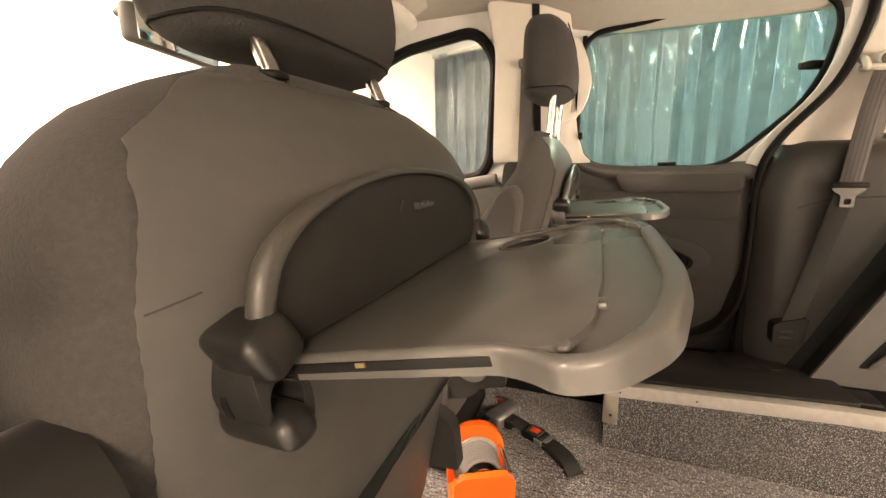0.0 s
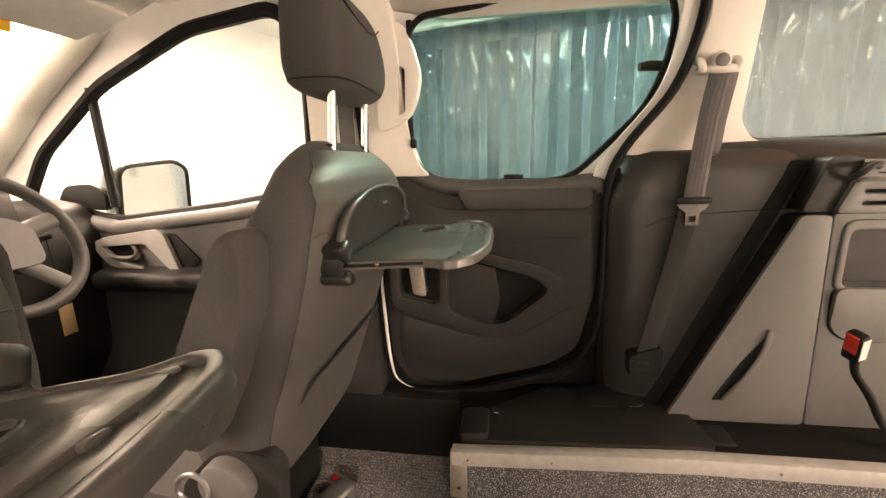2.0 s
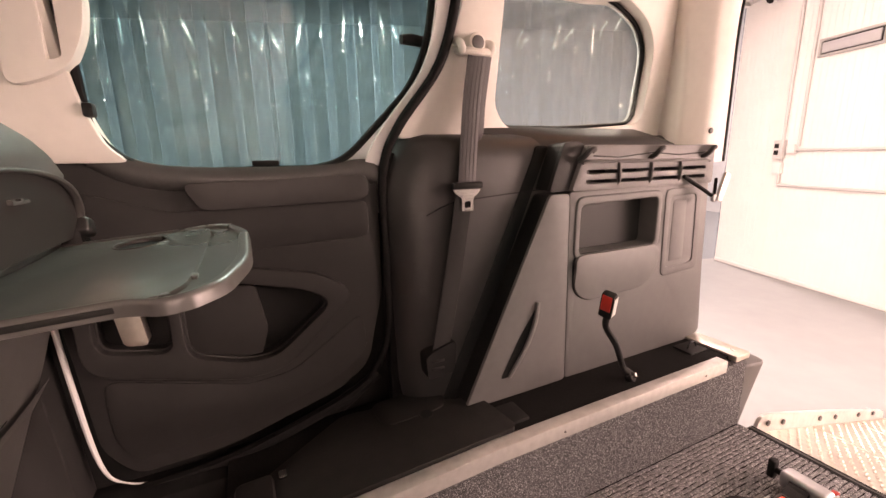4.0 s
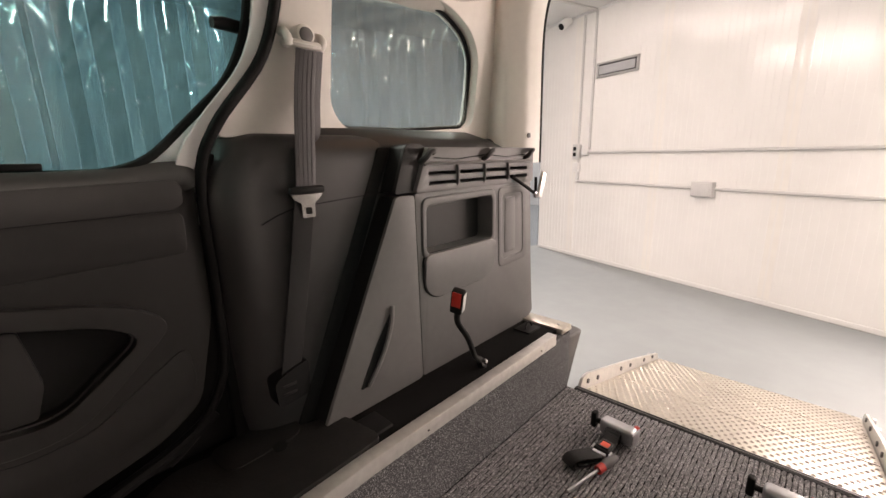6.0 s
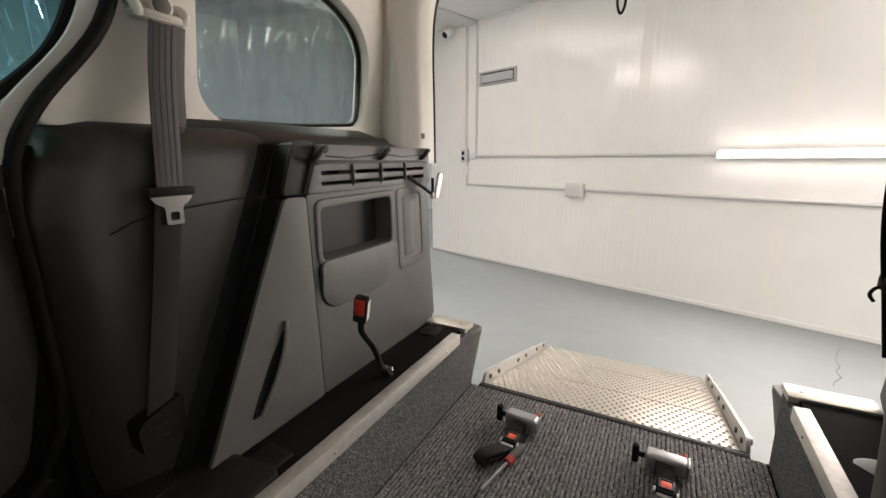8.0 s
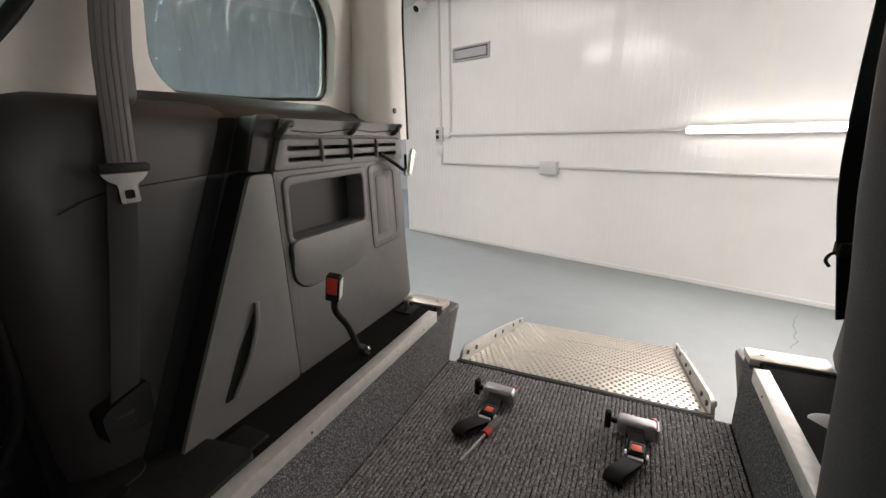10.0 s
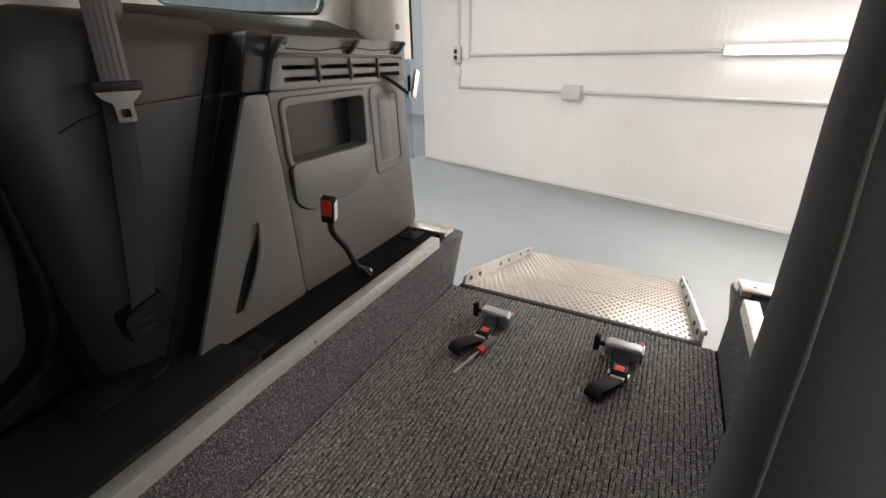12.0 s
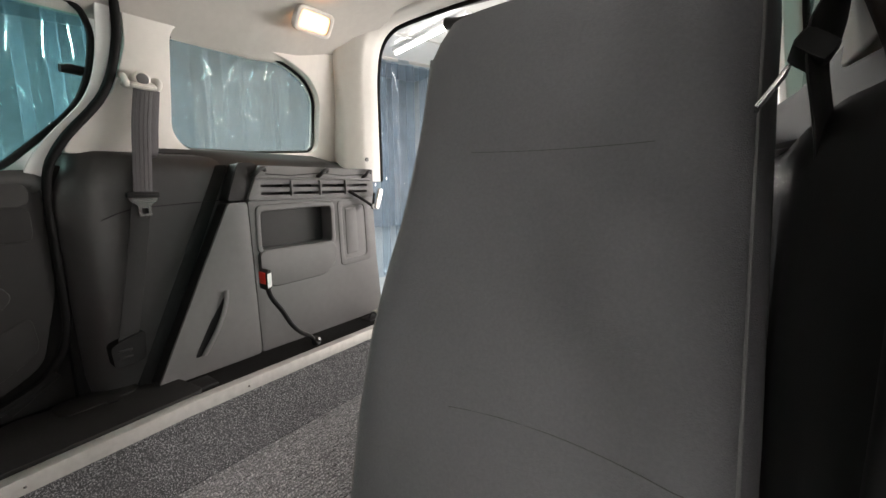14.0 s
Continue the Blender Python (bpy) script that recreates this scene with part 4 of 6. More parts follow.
    # hook strip
    strip = rounded([(-0.497, 0.777), (-1.071, 0.775), (-1.066, 0.892), (-0.545, 0.894)], 0.012, 3)
    slots = []
    for k in range(4):
        y0, y1 = -0.545 - k * 0.125, -0.655 - k * 0.125
        for z0, z1 in ((0.794, 0.804), (0.820, 0.830)):
            slots.append(rounded([(y0, z0), (y1, z0), (y1, z1), (y0, z1)], 0.004, 2))
    part("hook_strip", slab(strip, slots, "x", fx(0.66, s), fx(0.596, s), 0.005, 2), PLASTIC_GREY, q)
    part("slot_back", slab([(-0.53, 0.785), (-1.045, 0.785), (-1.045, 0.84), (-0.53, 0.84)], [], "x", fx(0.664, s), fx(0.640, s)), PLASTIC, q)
    part("slot_lip", tube([(fx(0.596, s), -0.53, 0.848), (fx(0.592, s), -0.54, 0.852), (fx(0.592, s), -1.035, 0.848), (fx(0.596, s), -1.045, 0.844)], 0.005, 8), PLASTIC_GREY, q)
    part("groove", tube([(fx(0.5955, s), -0.565, 0.866), (fx(0.5955, s), -0.66, 0.861), (fx(0.5955, s), -0.79, 0.872), (fx(0.5955, s), -0.90, 0.864), (fx(0.5955, s), -1.02, 0.870)], 0.0018, 6), BLACK, q)
    for y in (-0.535, -0.795, -1.026):
        hk = bmesh.new()
        tube(smooth_path([(fx(0.600, s), y + 0.018, 0.855), (fx(0.582, s), y + 0.012, 0.867), (fx(0.578, s), y, 0.880), (fx(0.584, s), y - 0.02, 0.884), (fx(0.600, s), y - 0.03, 0.879)], 4), 0.0075, 8, False, hk)
        part("hook", hk, PLASTIC, q)
    for k in range(3):
        y = -0.660 - k * 0.125
        part("slot_bridge", tube(smooth_path([(fx(0.600, s), y, 0.846), (fx(0.593, s), y, 0.838), (fx(0.592, s), y, 0.80), (fx(0.600, s), y, 0.788)], 4), 0.0042, 8), PLASTIC_GREY, q)
    return q


quarter_panel(1, "right")
quarter_panel(-1, "left")


def seat_belt(s):
    b = thing("seat_belt", "grey webbing seat belt with steel tongue on a pale guide", "seat belt", "rear seat belts")
    X = lambda x: fx(x, s)
    g = bmesh.new()
    tube(smooth_path([(X(0.690), -0.224, 1.108), (X(0.670), -0.230, 1.106), (X(0.664), -0.258, 1.104), (X(0.670), -0.286, 1.106), (X(0.690), -0.292, 1.108)], 4), 0.011, 10, False, g, flat=(0.013, 0.009))
    cyl((X(0.71), -0.258, 1.125), (-s, 0, 0), 0.022, 0.05, 20, 0.006, None, g)
    for y, dy in ((-0.222, 0.004), (-0.294, -0.004)):
        tube(smooth_path([(X(0.668), y, 1.104), (X(0.664), y + dy, 1.112), (X(0.672), y + dy * 1.5, 1.124), (X(0.692), y + dy, 1.130)], 4), [0.009] * 9 + [0.010] * 4, 10, False, g)
    part("guide", g, TRIM_PALE, b)
    part("guide_knob", cyl((X(0.672), -0.258, 1.124), (-s, 0, 0), 0.016, 0.016, 20, 0.005), PLASTIC_GREY, b)
    p = smooth_path([(X(0.664), -0.258, 1.10), (X(0.664), -0.243, 1.0), (X(0.662), -0.232, 0.88), (X(0.658), -0.224, 0.80)], 5)
    part("upper_webbing", ribbon(p, 0.047, 0.003, (0, 1, 0.05)), WEBBING, b)
    for dy in (-0.015, -0.005, 0.005, 0.015):
        part("woven_stripe", ribbon([(v.x - s * 0.0016, v.y + dy, v.z) for v in p], 0.003, 0.001, (0, 1, 0.05)), WEB_STRIPE, b)
    p = smooth_path([(X(0.672), -0.278, 1.10), (X(0.682), -0.268, 1.0), (X(0.678), -0.258, 0.925), (X(0.70), -0.252, 0.91)], 5)
    part("return_webbing", ribbon(p, 0.047, 0.003, (0, 1, 0.05)), WEBBING, b)
    p = smooth_path([(X(0.660), -0.222, 0.80), (X(0.658), -0.19, 0.62), (X(0.655), -0.150, 0.42), (X(0.656), -0.140, 0.37)], 5)
    part("lower_webbing", ribbon(p, 0.047, 0.003, (0, 1, 0.05)), WEB_DARK, b)
    t = part("tongue_cover", box(X(0.664), X(0.645), -0.264, -0.182, 0.795, 0.811, 0.005), BLACK, b)
    tg = slab(rounded([(-0.262, 0.794), (-0.184, 0.794), (-0.194, 0.782), (-0.208, 0.774), (-0.208, 0.742), (-0.240, 0.742), (-0.240, 0.774), (-0.252, 0.782)], 0.004, 2), [rounded([(-0.216, 0.765), (-0.216, 0.750), (-0.232, 0.750), (-0.232, 0.765)], 0.003, 2)], "x", X(0.656), X(0.653))
    part("tongue", tg, STEEL, b, "bare steel belt tongue", smooth=False)
    part("anchor", loft([[(X(px), y, z) for y, z in rounded([(-0.180, 0.330), (-0.105, 0.322), (-0.100, 0.385), (-0.130, 0.400), (-0.185, 0.415)], 0.012, 3)] for px in (0.69, 0.652, 0.646)]), BLACK, b)
    for z in (0.338, 0.358):
        part("anchor_slot", box(X(0.648), X(0.6445), -0.150, -0.116, z + 0.008, z + 0.015, 0.003), BLACK_SATIN, b)
    return b


seat_belt(1)
bs = thing("belt_buckle", "belt buckle with a red button on a bent cable stalk", "belt buckle")
part("stalk", tube(smooth_path([(0.520, -0.664, 0.255), (0.490, -0.630, 0.290), (0.455, -0.570, 0.33), (0.420, -0.515, 0.38), (0.405, -0.475, 0.44), (0.412, -0.448, 0.485), (0.392, -0.425, 0.525)], 6), 0.0075, 10), BLACK, bs)
bt = Matrix.Translation((0.381, -0.413, 0.556)) @ Matrix.Rotation(radians(-70), 4, "Z") @ Matrix.Rotation(radians(12), 4, "X") @ Matrix.Rotation(radians(-14), 4, "Y")
part("body", box(-0.011, 0.011, -0.015, 0.015, -0.031, 0.031, 0.006, None, bt), BLACK, bs)
part("button", box(-0.0125, -0.009, -0.011, 0.011, -0.010, 0.029, 0.003, None, bt), RED, bs, "red release button")
part("label", box(-0.008, 0.008, -0.0162, -0.0148, -0.022, 0.024, 0.0, None, bt), PIPE_WHITE, bs)
part("bolt", cyl((0.520, -0.664, 0.248), (-0.6, -0.3, 0.4), 0.018, 0.02, 16, 0.005), BLACK, bs)
part("bolt_cap", cyl((0.508, -0.670, 0.256), (-0.6, -0.3, 0.4), 0.008, 0.014, 12, 0.003), STEEL, bs)

# fold-out stay with a pale handle near the rear pillar
st = thing("tailgate_stay", "black folding stay with a bare metal grip on the rear pillar", "stay")
part("arm", tube([(0.594, -0.93, 0.80), (0.575, -0.985, 0.765), (0.560, -1.03, 0.735)], 0.006, 8), BLACK, st)
part("arm", tube([(0.560, -1.03, 0.735), (0.572, -1.05, 0.79)], 0.005, 8), BLACK, st)
part("joint", cyl((0.565, -1.03, 0.732), (-1, 0, 0), 0.012, 0.012, 12, 0.003), CAST, st)
part("grip", box(-0.006, 0.006, -0.013, 0.013, -0.045, 0.045, 0.005, None, Matrix.Translation((0.552, -1.055, 0.765)) @ Matrix.Rotation(radians(20), 4, "X")), ALU, st)

# details of the right ledge
ld = thing("ledge_mat", "loose black mat with raised clip on the door ledge", "mat")
part("sheet", settle(slab(rounded([(0.478, 0.33), (0.60, 0.30), (0.735, 0.10), (0.70, -0.06), (0.62, -0.24), (0.475, -0.26)], 0.03, 4), [], "z", 0.232, 0.252, 0.006, 3)), MAT, ld)
part("raised_lip", settle(box(0.48, 0.60, 0.27, 0.345, 0.232, 0.270, 0.014)), MAT, ld)
part("clip", settle(box(0.585, 0.607, 0.245, 0.262, 0.252, 0.258, 0.002)), STEEL, ld)
part("hole", settle(cyl((0.625, -0.087, 0.2525), (0, 0, 1), 0.016, 0.002, 18)), BLACK, ld)
part("socket_cover", settle(box(0.50, 0.575, -0.31, -0.19, 0.232, 0.246, 0.005)), BLACK, ld)
part("rear_socket", settle(box(0.52, 0.585, -1.03, -0.95, 0.2375, 0.243, 0.002)), BLACK, ld)
part("loop", tube(smooth_path([(0.55, -0.97, 0.245), (0.55, -0.985, 0.268), (0.55, -1.005, 0.268), (0.55, -1.02, 0.245)], 4), 0.003, 6), BLACK, ld)
part("sill_step", settle(slab(rounded([(0.63, 0.02), (0.735, 0.03), (0.735, -0.10), (0.68, -0.16), (0.63, -0.14)], 0.035, 5), [], "z", 0.240, 0.254, 0.006, 3)), MAT, ld)

et = thing("rail_end_plate", "bare aluminium end plate of the floor-well rail", "end plate")
part("plate", box(0.4395, 0.4435, 0.322, 0.363, 0.085, 0.178, 0.001), ALU_MATT, et)
part("return_plate", box(0.4395, 0.470, 0.3605, 0.3645, 0.085, 0.178, 0.001), ALU_MATT, et)
part("screw", cyl((0.4395, 0.342, 0.115), (-1, 0, 0), 0.005, 0.003, 12, 0.001), STEEL, et)

# ---- seats ----
def interp(tab, z):
    for (z0, *a), (z1, *b) in zip(tab, tab[1:]):
        if z <= z1:
            t = max(0, (z - z0) / (z1 - z0))
            return [p + (q - p) * t for p, q in zip(a, b)]
    return list(tab[-1][1:])


def cushion_ring(w, yr, yf, z, bolster=0.0, n=40, power=3.2):
    """A level cut through a seat back: rear at yr, front at yf, half width w, with raised front bolsters."""
    ring = []
    for j in range(n):
        a = 2 * math.pi * j / n
        c, s = math.cos(a), math.sin(a)
        x = w * math.copysign(abs(c) ** (2 / power), c)
        h = math.copysign(abs(s) ** (2 / power), s)
        yc, hd = (yr + yf) / 2, (yf - yr) / 2
        y = yc + hd * h
        if h > 0:
            y += bolster * max(0, (abs(x) / w - 0.45) / 0.55) ** 1.5 * min(1, h * 1.4)
        ring.append((x, y, z))
    return ring


#        z     half    rear    front  bolster
BACK = [(0.23, 0.20, 0.735, 0.85, 0.02), (0.36, 0.215, 0.675, 0.80, 0.05), (0.46, 0.238, 0.628, 0.785, 0.075), (0.56, 0.250, 0.580, 0.745, 0.08), (0.66, 0.252, 0.535, 0.695, 0.075), (0.74, 0.250, 0.502, 0.650, 0.06), (0.80, 0.245, 0.482, 0.612, 0.04),
        (0.85, 0.244, 0.472, 0.585, 0.01), (0.878, 0.226, 0.476, 0.580, 0.0), (0.901, 0.198, 0.484, 0.575, 0.0), (0.920, 0.160, 0.496, 0.569, 0.0), (0.936, 0.121, 0.508, 0.562, 0.0), (0.945, 0.09, 0.522, 0.552, 0.0)]


def headrest_ring(w, z0, z1, yc, d, t):
    z = z0 + (z1 - z0) * t
    e = (1 - abs(2 * t - 1) ** 4.5) ** 0.5
    ww = w * (0.84 + 0.16 * math.sin(math.pi * min(1, t * 0.9 + 0.12))) * (0.80 + 0.20 * e)
    dd = d * (0.25 + 0.75 * e) * (1.12 - 0.28 * t)
    y = yc + 0.045 * (t - 0.4) ** 2 - 0.012
    return [(x, y + yy, zz) for x, yy, zz in cushion_ring(ww, -dd, dd, z, 0, 28, 3.6)]


def headrest_mesh(w, z0, z1, yc, d):
    return loft([headrest_ring(w, z0, z1, yc, d, t) for t in (0, 0.02, 0.06, 0.12, 0.2, 0.3, 0.4, 0.5, 0.6, 0.7, 0.8, 0.88, 0.94, 0.98, 1)])


def front_seat(name, label, cx, dy, knob_side, rake=0.0, drop=0.0, dz=0.0, tz=0.764, rise=0.12, hy=0.0, gape=0.001):
    seat = thing(name, label, "seat", "front seats", at=(cx, dy, dz))
    seat.scale.x = 1.10
    def raked(bm, low=0.0):
        for v in bm.verts:
            if v.co.z > 0.33 + low:
                v.co.y += rake * (min(v.co.z, 0.98) - 0.78)
        return bm

    P = lambda nm, bm, mt, par=seat, lab="", sm=True: part(nm, raked(bm), mt, par, lab, sm)
    rings = []
    for k in range(34):
        z = BACK[0][0] + (BACK[-1][0] - BACK[0][0]) * (1 - (1 - k / 33) ** 1.6)
        w, yr, yf, bo = interp(BACK, z)
        rings.append(cushion_ring(w, yr, yf, z, bo))
    P("backrest", loft(rings), FABRIC)
    # vinyl back skin, a shell just behind the cushion, bordered by its seam
    def behind(q, z, off=0.002):
        w, yr, yf, bo = interp(BACK, z)
        return (q * (w + off * 0.6), (yr + yf) / 2 - (yf - yr) / 2 * (1 - abs(q) ** 3.2) ** (1 / 3.2) - off, z)

    def reach(z):
        w = interp(BACK, z)[0]
        lim = min(0.912 * w, 0.2235 - 0.16 * max(0, z - 0.80)) if z < 0.878 else 0.211 - 1.3 * (z - 0.878)
        return min(0.975, lim / w)

    shell = bmesh.new()
    rows = []
    for k in range(116):
        z = 0.24 + 0.688 * k / 115
        qm = reach(z) - 0.002 * (k % 2)
        rows.append([shell.verts.new(behind(qm * math.sin(math.pi / 2 * (-1 + 2 * j / 24)), z)) for j in range(25)])
    for r0, r1 in zip(rows, rows[1:]):
        for j in range(24):
            shell.faces.new((r0[j], r0[j + 1], r1[j + 1], r1[j]))
    bmesh.ops.solidify(shell, geom=shell.faces[:], thickness=-0.003)
    P("back_skin", shell, VINYL, lab="dark vinyl back skin")
    for sg in (-1, 1):
        P("cross_seam", tube([behind(sg * q, 0.800 + 0.0016 * j, 0.0022) for j, q in enumerate((0.90, 0.87, 0.84, 0.81))], 0.0006, 6), HOOD)
    # moulded hood above the tray: a slim lip round a recessed panel
    lip = []
    for j in range(33):
        a = math.pi * j / 32
        z = 0.780 + 0.081 * math.sin(a) ** 0.7
        lip.append((-0.184 * math.cos(a), interp(BACK, z)[1] - 0.008 - 0.004 * math.sin(a), z))
    P("tray_hood", tube(lip, [0.0030 + 0.0045 * abs(math.cos(math.pi * j / 32)) ** 3 for j in range(33)], 10), HOOD_LIP)
    pan = bmesh.new()
    grid = []
    for r in range(6):
        f = r / 5
        grid.append([pan.verts.new((p[0] * (0.98 - 0.005 * f), (p[1] + 0.003) * (1 - f) + (interp(BACK, 0.772)[1] - 0.004) * f + -0.003 * math.sin(math.pi * f), (p[2] - 0.002) * (1 - f) + 0.760 * f)) for p in lip])
    for g0, g1 in zip(grid, grid[1:]):
        for i in range(32):
            pan.faces.new((g0[i], g0[i + 1], g1[i + 1], g1[i]))
    bmesh.ops.solidify(pan, geom=pan.faces[:], thickness=0.006)
    P("hood_panel", pan, HOOD)
    mark = bmesh.new()
    for j in range(6):
        box(0.004 + 0.0058 * j, 0.010 + 0.0058 * j, 0.4645, 0.4700, 0.824, 0.8275 + 0.002 * (j in (0, 3)), 0, mark)
    P("embossed_mark", mark, HOOD, sm=False)
    P("embossed_arc", tube([(-0.024, 0.4690, 0.818), (-0.027, 0.4672, 0.826), (-0.021, 0.4650, 0.835)], 0.0009, 6), HOOD_LIP)
    # tray
    tray_y = 0.482
    half = [(0.172, 0.07), (0.174, 0.0), (0.175, -0.128), (0.182, -0.144), (0.193, -0.158), (0.190, -0.180), (0.166, -0.206), (0.09, -0.227)]
    inner = [(0.166, 0.05), (0.168, -0.130), (0.174, -0.146), (0.184, -0.160), (0.181, -0.176), (0.156, -0.196), (0.085, -0.213)]
    flat = [(0.166, 0.05), (0.168, -0.130), (0.172, -0.146), (0.172, -0.160), (0.150, -0.172), (0.085, -0.176)]
    both = lambda h: [(-x, y) for x, y in h] + [(x, y) for x, y in h[::-1]]
    shift = lambda pts: [(x, tray_y + y) for x, y in pts]
    rim_out, rim_in = rounded(both(half), 0.03, 6), rounded(both(inner), 0.03, 6)
    rim = slab(shift(rim_out), [shift(rim_in)], "z", tz - 0.0140, tz, 0.0045, 4)

    def risen(bm):
        for v in bm.verts:
            v.co.z += rise * (tray_y - v.co.y)
        return bm

    tray = P("tray", risen(rim), GLOSSY, lab="smooth plastic fold-down tray")
    cupc = [(0.105 + 0.037 * math.cos(2 * math.pi * j / 32), tray_y - 0.088 + 0.031 * math.sin(2 * math.pi * j / 32)) for j in range(32)]
    T = lambda nm, bm, mt: part(nm, raked(risen(bm)), mt, tray)
    # black plate that paints the shade under the grey tray
    T("underside", slab(shift(grow(rim_out, -0.007)), [], "z", tz - 0.0152, tz - 0.0085, 0.002, 2), BLACK_SATIN)
    T("channel", slab(shift(grow(rim_in, 0.003)), [cupc], "z", tz - 0.0080, tz - 0.0070, 0.0), GLOSSY)
    T("tray_floor", slab(shift(rounded(both(flat), 0.012, 4)), [cupc], "z", tz - 0.0068, tz - 0.0028, 0.0012, 2), GLOSSY)
    T("cup_ring", tube([(x, y, tz - 0.0028) for x, y in cupc], 0.0016, 6, True), GLOSSY)
    T("cup_well", cyl((0.105, tray_y - 0.088, tz - 0.0078), (0, 0, 1), 0.037, 0.0006, 32), BLACK)
    for sx in (-0.118, 0.118):
        T("stop", box(sx - 0.006, sx + 0.006, tray_y - 0.179, tray_y - 0.172, tz - 0.0075, tz - 0.0030, 0.0018), GLOSSY)
    for sx in (-0.172, 0.172):
        T("stud", cyl((sx, tray_y - 0.160, tz - 0.005), (0, 0, 1), 0.0042, 0.0032, 16, 0.0015), GLOSSY)
    for sg in (-1, 1):
        T("side_slot", box(sg * 0.1737 - 0.0018, sg * 0.1737 + 0.0018, tray_y - 0.126, tray_y + 0.005, tz - 0.0100, tz - 0.0046, 0.0008), BLACK)
        T("slot_clip", box(sg * 0.1755 - 0.001, sg * 0.1755 + 0.001, tray_y - 0.055, tray_y - 0.049, tz - 0.0072, tz - 0.0050), BRASS)
    # pivot housings with a knuckle above and a finger in its opening
    for sg in (-1, 1):
        hs = rounded([(sg * x, z) for x, z in ((0.170, 0.775), (0.186, 0.782), (0.197, 0.774), (0.201, 0.748), (0.196, 0.722), (0.176, 0.716), (0.167, 0.733))], 0.014, 5)
        eye = [(sg * 0.184 + 0.011 * math.cos(2 * math.pi * j / 20), 0.742 + 0.012 * math.sin(2 * math.pi * j / 20)) for j in range(20)]
        pv = P("pivot", slab(hs, [eye], "y", 0.512, 0.478, 0.013, 5), BLACK_SATIN)
        turn = Matrix.Translation((sg * 0.187, 0.486, 0.774)) @ Matrix.Rotation(radians(sg * 24), 4, "Y")
        part("knuckle", raked(box(-0.0155, 0.0155, -0.021, 0.02, -0.015, 0.015, 0.0085, None, turn, 4)), BLACK_SATIN, pv)
        part("finger", raked(box(sg * 0.188 - 0.012, sg * 0.188 + 0.012, 0.467, 0.52, 0.719, 0.740, 0.0090, seg=4)), BLACK_SATIN, pv)
        part("opening", raked(cyl((sg * 0.184, 0.502, 0.742), (0, 1, 0), 0.017, 0.004, 16)), BLACK, pv)
    # map pocket: a sagging flap with a diagonal opening
    fl = bmesh.new()
    row0, row1 = [], []
    for j in range(13):
        a = j / 12
        x = -0.17 + 0.34 * a
        for row, z in ((row0, 0.552 - 0.012 * (1 - a)), (row1, 0.30)):
            yr = interp(BACK, z)[1]
            row.append(fl.verts.new((x, yr - 0.006 - 0.004 * math.sin(math.pi * a) * (z > 0.45), z)))
    for j in range(12):
        fl.faces.new((row0[j], row0[j + 1], row1[j + 1], row1[j]))
    bmesh.ops.solidify(fl, geom=fl.faces[:], thickness=0.002)
    P("map_pocket", fl, VINYL)
    pts = []
    for j in range(13):
        a = j / 12
        z = 0.556 - 0.012 * (1 - a)
        pts.append((-0.10 + 0.155 * a, interp(BACK, z)[1] - 0.006, z + 0.002))
    P("pocket_opening", tube(pts, [0.0005 + gape * math.sin(math.pi * (j / 12) ** 0.5) for j in range(13)], 8), BLACK)
    # head restraint
    hr = P("head_restraint", headrest_mesh(0.130, 1.024 - drop, 1.208 - drop, 0.525 + hy, 0.064), FABRIC)
    part("stitching", raked(tube([(-0.105, 0.468 + hy, 1.175 - drop), (-0.05, 0.458 + hy, 1.15 - drop), (0.0, 0.456 + hy, 1.142 - drop), (0.05, 0.458 + hy, 1.15 - drop), (0.105, 0.468 + hy, 1.175 - drop)], 0.0016, 6)), BLACK, hr)
    part("edge_seam", raked(tube(headrest_ring(0.1295, 1.024 - drop, 1.208 - drop, 0.525 + hy, 0.0638, 0.10), 0.0015, 6, True)), BLACK, hr)
    for sx in (-0.078, 0.078):
        P("rod", tube([(sx, 0.512, 0.92), (sx, 0.496 + 0.7 * hy, 1.042 - drop)], 0.0078, 12), STEEL)
        P("rod_guide", cyl((sx, 0.514, 0.934), (0, 0, 1), 0.0112, 0.006, 20, 0.002), BLACK)
    # cushion, base and recliner
    rings = []
    for k in range(15):
        y = 0.74 + 0.42 * k / 14
        t = k / 14
        top = 0.335 + 0.045 * t - 0.06 * max(0, (t - 0.85) / 0.15) ** 2
        ring = []
        for j in range(28):
            a = 2 * math.pi * j / 28
            c, s = math.cos(a), math.sin(a)
            x = 0.245 * math.copysign(abs(c) ** 0.55, c)
            h = math.copysign(abs(s) ** 0.55, s)
            z = top - 0.075 + 0.075 * h + (0.022 * max(0, (abs(x) / 0.245 - 0.5) * 2) ** 2 if h > 0 else 0)
            ring.append((x, y, z))
        rings.append(ring)
    P("cushion", loft(rings), FABRIC)
    P("base", box(-0.19, 0.19, 0.76, 1.10, 0.0, 0.20, 0.02), BLACK)
    k = knob_side
    P("recliner_cover", loft([[(k * 0.222 + dx, y, z) for y, z in rounded([(0.63, 0.44), (0.66, 0.30), (0.80, 0.26), (0.84, 0.36), (0.74, 0.45)], 0.04, 4)] for dx in (-0.012 * k, 0.015 * k)]), PLASTIC, sm=True)
    kn = P("recliner_knob", cyl((k * 0.232, 0.725, 0.395), (k, 0, 0), 0.044, 0.032, 24, 0.006), PLASTIC_GREY)
